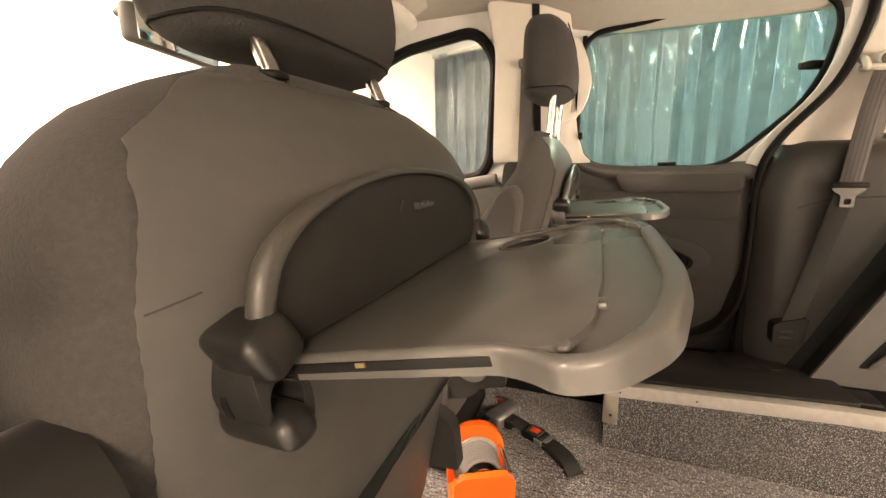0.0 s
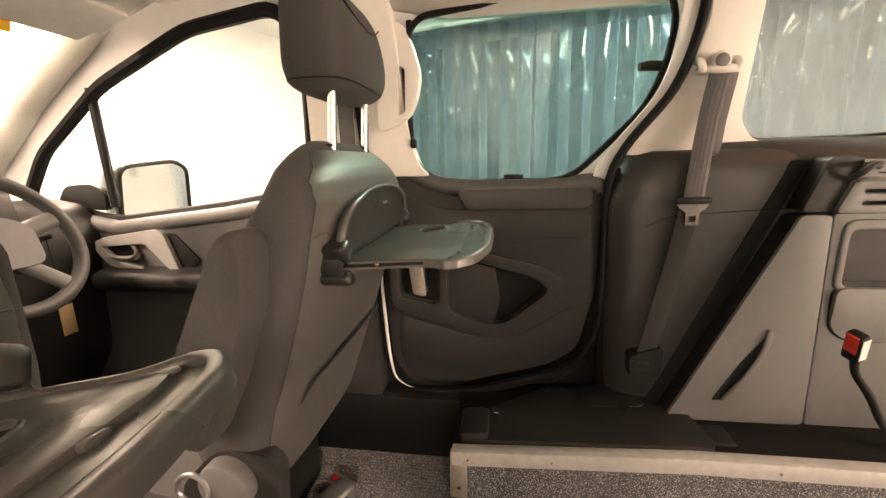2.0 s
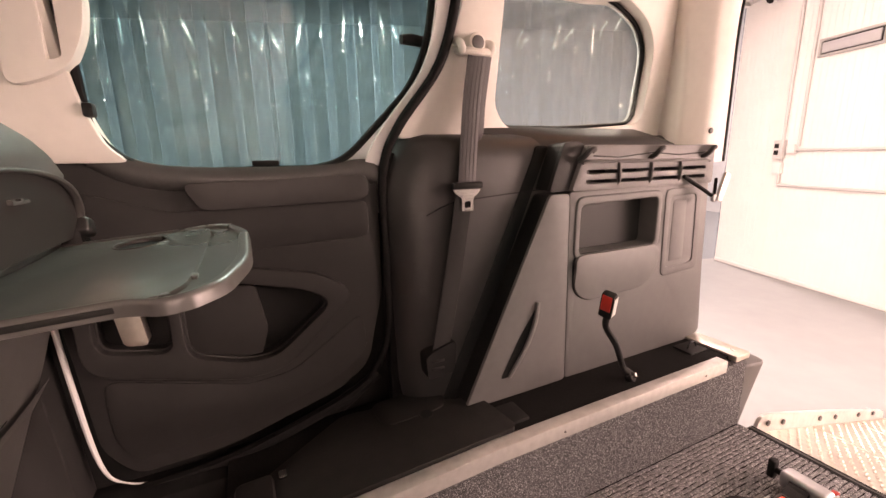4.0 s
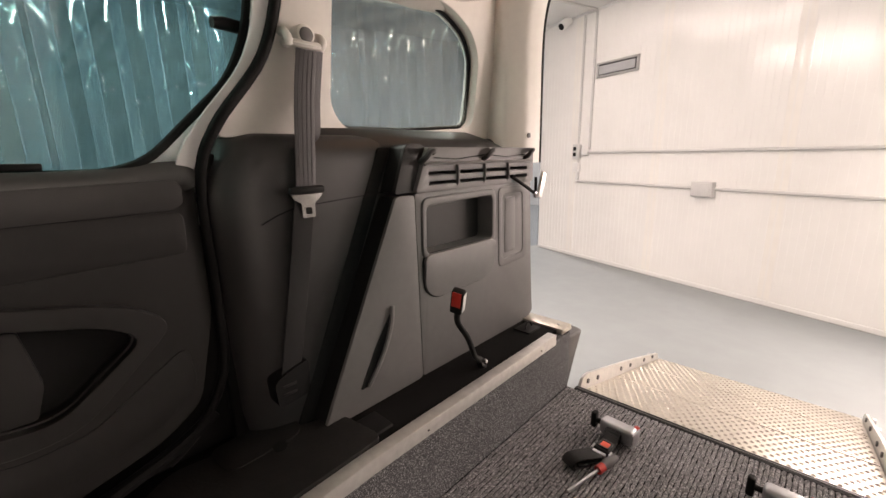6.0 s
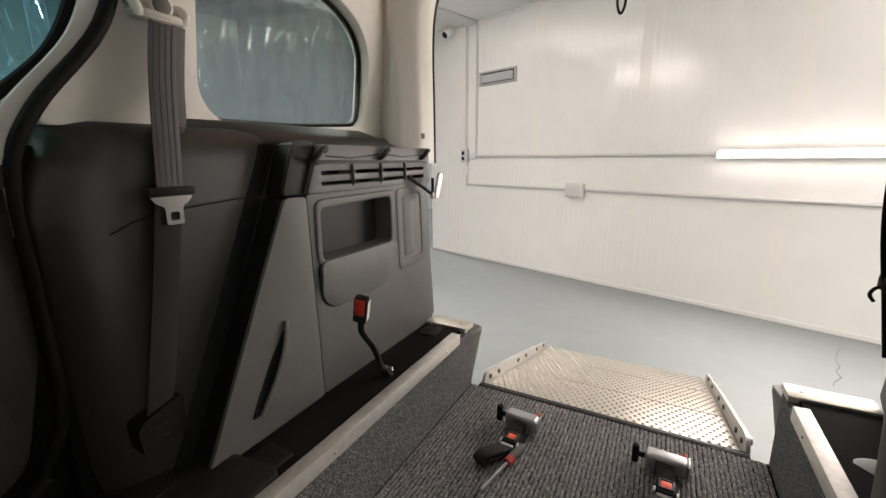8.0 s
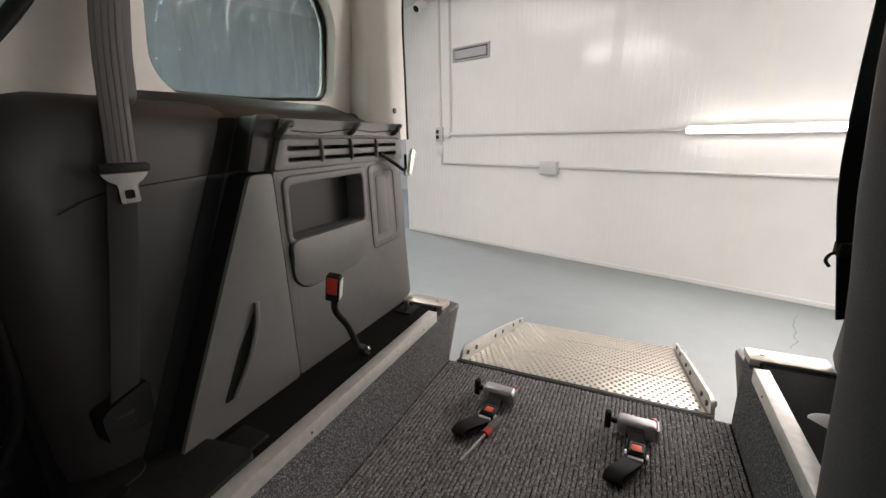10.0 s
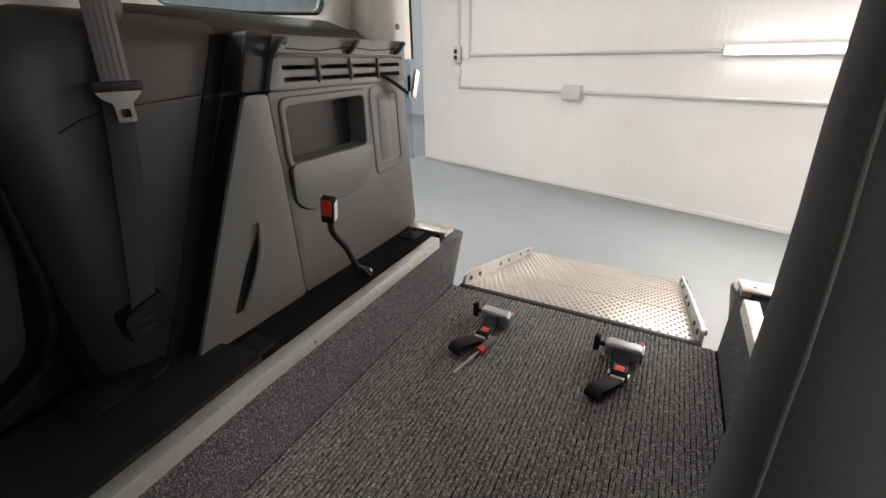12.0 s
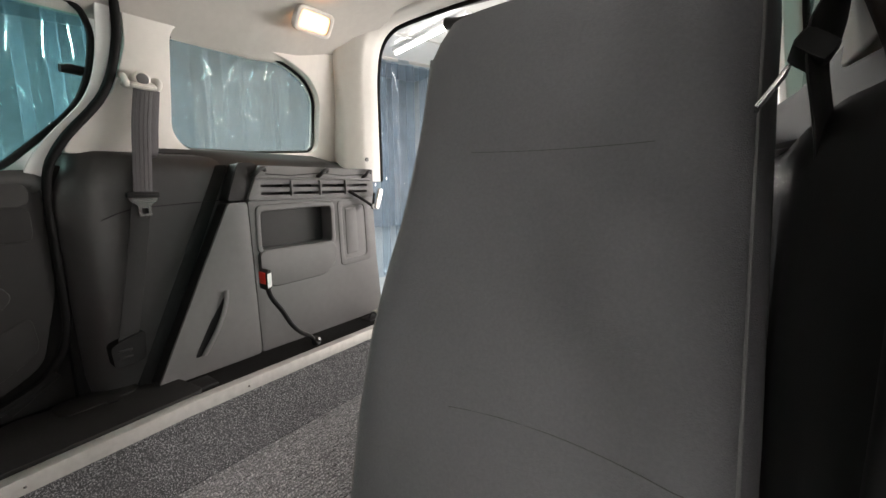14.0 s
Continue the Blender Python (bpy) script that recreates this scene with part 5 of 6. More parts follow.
    part("knob_ring", tube([(k * 0.2645, 0.725 + 0.028 * math.cos(a), 0.395 + 0.028 * math.sin(a)) for a in (2 * math.pi * j / 24 for j in range(24))], 0.004, 8, True), CAST, kn)
    return seat


front_seat("driver_seat", "dark grey fabric driver's seat with its seat-back tray folded down", 0.362, 0.006, -1, 0.13, 0.0, 0.006, 0.753, 0.055)
driver = bpy.data.objects["driver_seat"]
rest = rounded([(0.555, 0.795), (0.568, 0.825), (0.594, 0.820), (0.632, 0.745), (0.680, 0.650), (0.732, 0.545), (0.715, 0.500), (0.665, 0.490), (0.610, 0.590), (0.566, 0.705)], 0.02, 4)
part("armrest", loft([[(px, sum(p[0] for p in rest) / len(rest) * (1 - k) + y * k, 0.665 * (1 - k) + z * k) for y, z in rest] for px, k in ((-0.235, 0.93), (-0.243, 0.985), (-0.252, 1.0), (-0.285, 1.0), (-0.296, 0.98), (-0.303, 0.92))]), FABRIC, driver, "armrest folded up beside the backrest")
near_seat = front_seat("passenger_seat", "dark grey vinyl-backed front passenger seat, its tray folded down", -0.430, 0.098, 1, 0.30, 0.066, 0.008, 0.760, 0.20, 0.034, 0.0065)


REAR_HALF = [(0.30, 0.208), (0.45, 0.206), (0.58, 0.203), (0.70, 0.198), (0.85, 0.192), (1.1, 0.183)]


def rear_seat():
    seat = thing("rear_passenger_seat", "upright grey fabric rear seat with stitched seams", "seat", at=(-0.540, -0.012, 0))
    seat.scale.x = 1.08
    prof = [(0.30, -0.06), (0.40, -0.065), (0.52, -0.085), (0.63, -0.112), (0.715, -0.143), (0.785, -0.175), (0.90, -0.211), (1.01, -0.232), (1.05, -0.26)]
    rings = []
    for k in range(30):
        z = 0.30 + 0.75 * k / 29
        (yf,) = interp([(a, b) for a, b in prof], z)
        t = max(0, (z - 0.98) / 0.09)
        (w,) = interp(REAR_HALF, z)
        w *= 1 - 0.20 * t * t
        d = 0.15 * (1 - 0.7 * t ** 3)
        ring = []
        for x, y, zz in cushion_ring(w, -d, 0, z, 0, 56, 3.4):
            q = abs(x) / 0.2
            dip = 0.022 * max(0, 1 - (q / 0.75) ** 2) * (1 if y > -d / 2 else 0) * max(0, min(1, (z - 0.46) / 0.08)) * max(0, min(1, (0.93 - z) / 0.12))
            ring.append((x, yf + y - dip, zz))
        rings.append(ring)
    part("backrest", loft(rings), FABRIC_GREY, seat)
    for z0, z1, sag, x0, x1 in ((0.865, 0.865, 0.002, -0.107, 0.083), (0.588, 0.578, -0.004, -0.165, 0.058)):
        pts = []
        for j in range(17):
            a = -1 + 2 * j / 16
            xs = x0 + (x1 - x0) * j / 16
            z = z0 + (z1 - z0) * j / 16 - sag * (1 - a * a)
            (yf,) = interp([(p, q) for p, q in prof], z)
            dip = 0.022 * max(0, 1 - (abs(xs) / 0.2 / 0.75) ** 2) * max(0, min(1, (z - 0.46) / 0.08)) * max(0, min(1, (0.93 - z) / 0.12))
            pts.append((xs, yf - dip + 0.0002, z))
        part("seam", tube(pts, 0.0005, 6), FABRIC, seat)
    for sg in (-1, 1):
        pts = []
        for k in range(25):
            z = 0.32 + 0.68 * k / 24
            (w,) = interp(REAR_HALF, z)
            pts.append((sg * w * 0.93, interp(prof, z)[0] - 0.075 + 0.075 * (1 - 0.93 ** 3.4) ** (1 / 3.4), z))
        part("piping", tube(pts, 0.0016, 8), PIPING, seat, "pale grey piping")
    rings = []
    for k in range(9):
        y = -0.10 + 0.28 * k / 8
        rings.append([(x, y, 0.33 + zz) for x, zz, _ in cushion_ring(0.19, -0.06, 0.05, 0, 0, 32, 4)])
    part("cushion", loft(rings), FABRIC_GREY, seat)
    part("base", box(-0.17, 0.17, -0.22, 0.12, 0.22, 0.29, 0.02), BLACK, seat)
    hr = part("head_restraint", headrest_mesh(0.125, 1.115, 1.30, -0.36, 0.05), FABRIC_GREY, seat)
    for sx in (-0.06, 0.06):
        part("rod", tube([(sx, -0.345, 1.02), (sx, -0.352, 1.14)], 0.0065, 12), STEEL, seat)
    return seat


rear_seat()

side = near_seat
part("side_lever", loft([[(x, y, z) for y, z in rounded([(0.498, 0.690), (0.503, 0.722), (0.520, 0.745), (0.545, 0.760), (0.570, 0.742), (0.57, 0.672), (0.52, 0.662)], 0.016, 5)] for x in (-0.240, -0.262, -0.268, -0.270)]), BLACK_SATIN, side)

# ---- cabin front ----
dash = thing("dashboard", "dark grey plastic dashboard under the windscreen", "dashboard")
part("body", loft([[(x, y, z) for y, z in rounded([(1.42, 0.30), (1.40, 0.55), (1.36, 0.70), (1.42, 0.80), (1.62, 0.825), (2.05, 0.80), (2.08, 0.2), (1.7, 0.0)], 0.05, 4)] for x in (-0.80, -0.4, 0, 0.4, 0.74)]), PLASTIC, dash)
part("instrument_hood", loft([[(x, y, z) for y, z in rounded([(1.37, 0.76), (1.40, 0.87), (1.55, 0.875), (1.70, 0.81), (1.5, 0.78)], 0.03, 4)] for x in (0.20, 0.26, 0.44, 0.52)]), PLASTIC_SOFT, dash)
part("console", box(-0.06, 0.10, 1.05, 1.45, 0.0, 0.45, 0.03), PLASTIC, dash)
dash.location.y, dash.scale.y = 0.578, 0.722
wheel = thing("steering_wheel", "dark grey steering wheel with four spokes", "steering wheel", at=(0.325, 1.39, 0.752))
tilt = Matrix.Rotation(radians(62), 4, "X")
def tilted(bm):
    bm.transform(tilt)
    return bm
part("rim", tilted(tube([(0.178 * math.cos(a), 0.178 * math.sin(a), 0) for a in (2 * math.pi * j / 40 for j in range(40))], 0.017, 12, True)), HOOD, wheel)
part("hub", tilted(loft([[(p[0], p[1], z) for p in rounded([(-0.085, -0.07), (0.085, -0.07), (0.10, 0.03), (0.05, 0.065), (-0.05, 0.065), (-0.10, 0.03)], 0.03, 4)] for z in (-0.05, -0.01, 0.0)])), PLASTIC_GREY, wheel)
for a in (15, 165, 235, 305):
    c, s_ = math.cos(radians(a)), math.sin(radians(a))
    part("spoke", tilted(tube([(0.07 * c, 0.07 * s_, -0.015), (0.175 * c, 0.175 * s_, 0.0)], 0.015, 10, flat=(0.022, 0.010))), PLASTIC_GREY, wheel)
part("column", tilted(cyl((0, 0, -0.30), (0, 0, 1), 0.045, 0.26, 20, 0.01)), PLASTIC, wheel)
part("stalk", tilted(tube([(0.04, 0, -0.07), (0.17, 0.02, -0.06)], 0.010, 8)), BLACK, wheel)
key = thing("key_tag", "brown card key tag hanging on a string from the wiper stalk", "key tag")
part("tag", box(0.467, 0.505, 1.439, 1.441, 0.462, 0.546, 0.0008), node_material("tan_card", (0.45, 0.30, 0.16), 0.7), key)
part("string", tube([(0.486, 1.44, 0.544), (0.484, 1.445, 0.65), (0.482, 1.448, 0.742)], 0.0014, 6), BLACK, key)

ws = bmesh.new()
for x, y, z in ((-0.68, 1.33, 1.285), (0.62, 1.33, 1.285), (0.74, 1.98, 0.82), (-0.80, 1.98, 0.82)):
    ws.verts.new((x, y, z))
ws.faces.new(ws.verts[:])
bmesh.ops.solidify(ws, geom=ws.faces[:], thickness=0.005)
pane = setting("windscreen", ws, CLEAR, "clear laminated windscreen", "windscreen")
pane.visible_shadow = False
setting("header_trim", loft([[(x, y, z) for y, z in rounded([(0.98, 1.435), (1.0, 1.405), (1.2, 1.335), (1.34, 1.270), (1.36, 1.30), (1.2, 1.40)], 0.02, 3)] for x in (-0.70, -0.4, 0.0, 0.35, 0.64)]), HEADLINER, "pale trim over the windscreen", "trim")
setting("bulkhead", box(-0.84, 0.79, 1.98, 2.10, -0.1, 0.80), BLACK, "black front bulkhead", "bulkhead")
setting("floor_cab", box(-0.84, 0.79, 0.30, 2.0, -0.04, -0.004), CARPET_BLACK, "black carpet of the cab floor", "floor")
# bonnet
bonnet = loft([[(x, y, z) for x, z in rounded([(-0.82, 0.4), (-0.80, zt), (0, zt + 0.04), (0.76, zt), (0.78, 0.4)], 0.1, 3)] for y, zt in ((2.0, 0.76), (2.5, 0.70), (2.85, 0.55))])
setting("bonnet", bonnet, BODY_WHITE, "white painted bonnet in front of the windscreen", "bonnet")

for cx in (0.36, -0.42):
    vz = thing("sun_visor", "folded-up beige sun visor", "sun visor", "sun visors")
    part("panel", box(-0.20, 0.21, -0.085, 0.085, -0.009, 0.009, 0.008, None, Matrix.Translation((cx, 1.250, 1.268)) @ Matrix.Rotation(radians(-15), 4, "X")), HEADLINER, vz)
    part("pivot_arm", tube([(cx - 0.19, 1.315, 1.262), (cx + 0.225, 1.315, 1.262)], 0.006, 8), TRIM_PALE, vz)
lab = thing("visor_label", "yellow warning label below the sun visor", "label")
part("sticker", box(-0.05, 0.05, -0.014, 0.014, -0.0008, 0.0008, 0, None, Matrix.Translation((0.375, 1.338, 1.233)) @ Matrix.Rotation(radians(-70), 4, "X")), YELLOW, lab)
con = thing("overhead_shelf", "beige overhead storage shelf with a rounded lip", "shelf")
part("lip", tube(smooth_path([(-0.66, 1.12, 1.36), (-0.60, 1.06, 1.338), (-0.3, 1.04, 1.332), (0.35, 1.04, 1.332), (0.52, 1.05, 1.335), (0.60, 1.11, 1.352)], 5), 0.03, 14, flat=(0.055, 0.028)), TRIM_PALE, con)
part("shelf_floor", box(-0.62, 0.57, 1.05, 1.20, 1.335, 1.350, 0.004), HEADLINER, con)
mir = thing("rear_view_mirror", "black framed rear-view mirror on the windscreen", "mirror")
mt = Matrix.Translation((-0.13, 1.24, 1.135)) @ Matrix.Rotation(radians(16), 4, "Z")
part("housing", box(-0.122, 0.122, -0.006, 0.028, -0.034, 0.034, 0.012, None, mt, 3), PLASTIC_GREY, mir)
part("glass", box(-0.116, 0.116, -0.0085, -0.0055, -0.030, 0.030, 0.001, None, mt), MIRROR, mir)
part("stem", tube([(-0.13, 1.26, 1.15), (-0.12, 1.43, 1.215)], 0.010, 10), BLACK, mir)

def front_door(s):
    d = thing("front_door", "front door with grey plastic trim, grab handle and inner release", "door", "front doors")
    X = lambda x: fx(x, s)
    part("trim_panel", slab(rounded([(0.76, 0.2), (0.76, 0.815), (1.10, 0.765), (1.52, 0.718), (1.86, 0.79), (1.95, 0.6), (1.9, 0.1), (0.85, 0.05)], 0.04, 4), [], "x", X(0.774), X(0.735), 0.015, 3), SILL, d)
    part("window_sill", tube([(X(0.745), 0.78, 0.815), (X(0.745), 1.10, 0.765), (X(0.745), 1.50, 0.722), (X(0.745), 1.86, 0.79)], 0.025, 10), PLASTIC_GREY, d)
    field = rounded([(1.55, 0.664), (1.385, 0.676), (1.300, 0.582), (1.325, 0.572), (1.50, 0.618)], 0.014, 3)
    part("handle_bezel", slab(rounded([(1.585, 0.672), (1.54, 0.694), (1.345, 0.722), (1.315, 0.712), (1.262, 0.560), (1.285, 0.546), (1.53, 0.600)], 0.02, 4), [field], "x", X(0.745), X(0.712), 0.008, 3), SATIN, d, "satin grey handle surround")
    part("handle_field", slab(grow(field, 0.004), [], "x", X(0.742), X(0.732)), PLASTIC_GREY, d)
    part("release_cup", slab(rounded([(1.545, 0.662), (1.46, 0.668), (1.445, 0.632), (1.50, 0.624), (1.54, 0.634)], 0.01, 3), [], "x", X(0.733), X(0.7305), 0.001), BLACK, d)
    part("release", tube(smooth_path([(X(0.724), 1.54, 0.636), (X(0.716), 1.50, 0.628), (X(0.716), 1.44, 0.630), (X(0.722), 1.425, 0.648), (X(0.728), 1.44, 0.664)], 4), 0.008, 10, flat=(0.010, 0.006)), SATIN, d, "satin grey release lever")
    part("pull_opening", slab(rounded([(1.318, 0.708), (1.285, 0.706), (1.205, 0.62), (1.262, 0.556)], 0.012, 3), [], "x", X(0.742), X(0.728), 0.004), BLACK, d)
    part("armrest", loft([[(X(px), y, z) for px, z in rounded([(0.745, 0.60), (0.66, 0.58), (0.66, 0.54), (0.745, 0.50)], 0.02, 3)] for y in (0.80, 1.0, 1.55)]), PLASTIC, d)
    part("quarter_bar", tube([(X(0.775), 1.53, 0.79), (X(0.735), 1.50, 1.16)], 0.014, 8), BLACK, d)
    part("mirror_sail", slab(rounded([(1.74, 0.80), (1.55, 0.775), (1.55, 0.845), (1.60, 0.868), (1.70, 0.862)], 0.025, 4), [], "x", X(0.785), X(0.76), 0.008), BLACK, d)
    return d


front_door(1)
front_door(-1)
def wing_mirror(s):
    w = thing("wing_mirror", "dark grey door mirror with clear glass", "mirror", "wing mirrors")
    X = lambda x: fx(x, s)
    own = bmesh.new()
    bmesh.ops.create_uvsphere(own, u_segments=24, v_segments=16, radius=1)
    for v in own.verts:
        v.co = Vector([math.copysign(abs(c) ** 0.6, c) for c in v.co])
        v.co.y = max(v.co.y, -0.35)
    own.transform(Matrix.Translation((X(0.99), 1.61, 0.812)) @ Matrix.Diagonal((0.145, 0.085, 0.125, 1)))
    turn = Matrix.Translation((X(0.99), 1.578, 0)) @ Matrix.Rotation(radians(-17.5 * s), 4, "Z") @ Matrix.Translation((-X(0.99), -1.578, 0))
    gl = slab(rounded([(X(0.868), 0.725), (X(1.11), 0.72), (X(1.12), 0.905), (X(1.08), 0.935), (X(0.885), 0.915)], 0.045, 5), [], "y", 1.580, 1.574)
    bz = tube([(px, 1.576, pz - 0.0) for px, pz in rounded([(X(0.862), 0.72), (X(1.115), 0.715), (X(1.127), 0.91), (X(1.08), 0.941), (X(0.88), 0.92)], 0.045, 5)], 0.009, 8, True)
    for bm in (own, gl, bz):
        bm.transform(turn)
    part("shell", own, MIRROR_CASE, w)
    part("glass", gl, MIRROR, w)
    part("bezel", bz, BLACK, w)
    part("arm", box(X(0.79), X(0.88), 1.60, 1.68, 0.79, 0.84, 0.02), BLACK, w)


wing_mirror(1)
wing_mirror(-1)

# cabin lamp high on the right rear
cl = thing("cabin_lamp", "lit amber cabin lamp in a white bezel", "lamp")
cm = Matrix.Translation((0.527, -0.742, 1.385)) @ Matrix.Rotation(radians(58), 4, "Y") @ Matrix.Scale(1.2, 4)
part("bezel", slab(rounded([(-0.035, -0.062), (0.035, -0.062), (0.035, 0.062), (-0.035, 0.062)], 0.02, 4), [rounded([(-0.024, -0.048), (0.024, -0.048), (0.024, 0.048), (-0.024, 0.048)], 0.014, 4)], "z", 0.004, -0.014, 0.004), TRIM_PALE, cl).matrix_basis = cm
part("lens", slab(rounded([(-0.025, -0.049), (0.025, -0.049), (0.025, 0.049), (-0.025, 0.049)], 0.014, 4), [], "z", 0.002, -0.010, 0.004), CABIN_GLOW, cl).matrix_basis = cm

# raised tailgate behind the roof
tg = thing("tailgate", "raised white tailgate with dark inner trim over the rear opening", "tailgate")
tm = Matrix.Translation((-0.03, -1.17, 1.505)) @ Matrix.Rotation(radians(-24), 4, "X")
part("skin", box(-0.62, 0.60, -1.15, 0.0, 0.02, 0.05, 0.01, None, tm), BODY_WHITE, tg)
part("inner_trim", box(-0.56, 0.54, -1.10, -0.05, -0.01, 0.02, 0.01, None, tm), PLASTIC, tg)
part("trim_lip", tube([(0.30, -1.215, 1.462), (0.24, -1.22, 1.452), (0.0, -1.225, 1.447), (-0.30, -1.22, 1.452), (-0.36, -1.215, 1.462)], 0.022, 10), PLASTIC, tg)
part("latch", box(-0.03, 0.03, -1.13, -1.07, -0.05, -0.01, 0.008, None, tm), BLACK, tg)

# front seat belt down the right B pillar
fb = thing("front_seat_belt", "grey webbing belt hanging down the B pillar", "seat belt")
part("webbing", ribbon(smooth_path([(0.672, 0.66, 1.20), (0.688, 0.665, 1.05), (0.698, 0.67, 0.9), (0.70, 0.68, 0.6)], 5), 0.047, 0.003, (0.2, 1, 0)), WEBBING, fb)
part("guide", box(0.655, 0.69, 0.63, 0.69, 1.185, 1.215, 0.008), PLASTIC_GREY, fb)

# ---- ramp ----
ramp = thing("wheelchair_ramp", "unfolded aluminium wheelchair ramp with a dimpled tread", "ramp")
RY0, RY1, RZ1 = -1.135, -2.19, GROUND + 0.02
slope = (RZ1 + 0.012) / (RY1 - RY0)
rm = Matrix.Translation((-0.015, RY0, -0.012)) @ Matrix.Rotation(math.atan(slope), 4, "X")
RL = math.hypot(RY0 - RY1, RZ1 + 0.012)
part("tread", box(-0.415, 0.415, -RL, 0.0, -0.012, 0.0, 0.002, None, rm), ALU_MATT, ramp)
dim = bmesh.new()
nx, ny = 30, 34
cone = [(math.cos(2 * math.pi * j / 6), math.sin(2 * math.pi * j / 6)) for j in range(6)]
for i in range(nx):
    for j in range(ny):
        x = -0.40 + (i + 0.5 * (j % 2)) * 0.8 / (nx - 0.5)
        y = -0.02 - j * (RL - 0.04) / (ny - 1)
        if abs((y + RL * 0.36)) < 0.008 or abs(y + RL * 0.7) < 0.008:
            continue
        lo = [dim.verts.new((x + 0.0072 * c, y + 0.0072 * s, 0.0)) for c, s in cone]
        hi = [dim.verts.new((x + 0.0046 * c, y + 0.0046 * s, 0.0036)) for c, s in cone]
        mid = [dim.verts.new((x + 0.0032 * c, y + 0.0032 * s, 0.0005)) for c, s in cone]
        for k in range(6):
            dim.faces.new((lo[k], lo[(k + 1) % 6], hi[(k + 1) % 6], hi[k]))
            dim.faces.new((hi[k], hi[(k + 1) % 6], mid[(k + 1) % 6], mid[k]))
dim.transform(rm)
tagged(part("dimple_relief", dim, ALU_MATT, ramp, smooth=False), "raised anti-slip dimples", kind="stuff")
for y in (-RL * 0.36, -RL * 0.7):
    part("cross_rib", box(-0.41, 0.41, y - 0.006, y + 0.006, 0.0, 0.003, 0.001, None, rm), ALU_MATT, ramp)
for sg in (-1, 1):
    prof = rounded([(0.0, -0.02), (-0.012, 0.045), (-0.05, 0.058), (-RL * 0.5, 0.052), (-RL + 0.03, 0.034), (-RL, -0.012)], 0.02, 3)
    sd = slab(prof, [], "x", sg * 0.418, sg * 0.430, 0.002)
    sd.transform(rm)
    rail = part("side_rail", sd, RAIL, ramp)
    for y in (-0.06, -0.16, -RL * 0.40, -RL * 0.52, -RL * 0.72, -RL * 0.86):
        bb = cyl((sg * 0.417, y, 0.028), (-sg, 0, 0), 0.010, 0.006, 10, 0.002)
        bb.transform(rm)
        part("bolt", bb, PLASTIC_GREY, rail)
        bb = cyl((sg * 0.430, y - 0.02, 0.026), (sg, 0, 0), 0.013, 0.016, 10, 0.003)
        bb.transform(rm)
        part("hinge_knuckle", bb, CAST, rail)
hinge = thing("ramp_hinge", "thin dark metal hinge strip between carpet and ramp", "hinge")
part("strip", box(-0.44, 0.415, -1.137, -1.108, -0.016, 0.003, 0.002), BLACK, hinge)
part("edge_strip", box(-0.44, 0.415, -1.124, -1.120, 0.0, 0.005, 0.001), PLASTIC_GREY, hinge)


# ---- things on the floor ----
def tie_down(label, at):
    t = thing("tie_down_strap", label, "tie-down strap", "floor tie-downs")
    P = lambda nm, bm, mt, lab="": part(nm, bm, mt, t, lab)
    P("housing", box(-0.052, 0.052, -0.023, 0.023, 0.006, 0.054, 0.012, seg=4), CAST, "grey cast metal retractor")
    P("end_plate", box(-0.056, -0.050, -0.024, 0.024, 0.008, 0.050, 0.003), CAST)
    P("axle", tube([(0.05, 0, 0.032), (0.075, 0, 0.032)], 0.008, 10), BLACK)
    P("knob", box(0.068, 0.086, -0.012, 0.012, 0.006, 0.060, 0.006, seg=3), BLACK)
    P("release_tab", box(-0.050, -0.035, -0.038, -0.022, 0.038, 0.048, 0.003), RED)
    P("neck_loop", box(-0.020, 0.026, 0.020, 0.040, 0.012, 0.040, 0.005), BLACK)
    P("webbing", ribbon(smooth_path([(0.005, 0.018, 0.04), (0.0, 0.05, 0.034), (-0.005, 0.075, 0.026)], 4), 0.044, 0.004, (1, 0.1, 0)), WEB_DARK)
    P("buckle", box(-0.028, 0.020, 0.066, 0.122, 0.008, 0.032, 0.007, seg=3), BLACK)
    P("button_frame", slab(rounded([(-0.022, 0.076), (0.014, 0.076), (0.014, 0.112), (-0.022, 0.112)], 0.005, 2), [rounded([(-0.017, 0.081), (0.009, 0.081), (0.009, 0.107), (-0.017, 0.107)], 0.003, 2)], "z", 0.030, 0.0365, 0.001), PLASTIC_SOFT)
    P("button", box(-0.016, 0.008, 0.082, 0.106, 0.030, 0.0352, 0.002), BUTTON_RED, "orange-red release button")
    for x in (-0.030, 0.022):
        P("side_clip", box(x - 0.003, x + 0.003, 0.104, 0.124, 0.012, 0.030, 0.002), CAST)
    P("tag", box(-0.022, 0.016, 0.122, 0.134, 0.012, 0.028, 0.002), CAST, "pale metal strap tag")
    P("strap_end", ribbon(smooth_path([(0.0, 0.128, 0.022), (0.010, 0.150, 0.027), (0.024, 0.176, 0.030), (0.038, 0.198, 0.028), (0.046, 0.212, 0.018), (0.044, 0.214, 0.008), (0.036, 0.204, 0.004)], 5), 0.044, 0.005, (1, -0.35, 0)), WEB_DARK)
    P("strap_fold", ribbon(smooth_path([(0.002, 0.128, 0.012), (0.014, 0.158, 0.013), (0.034, 0.196, 0.012)], 5), 0.044, 0.005, (1, -0.35, 0)), WEB_DARK)
    t.matrix_basis = at
    return t


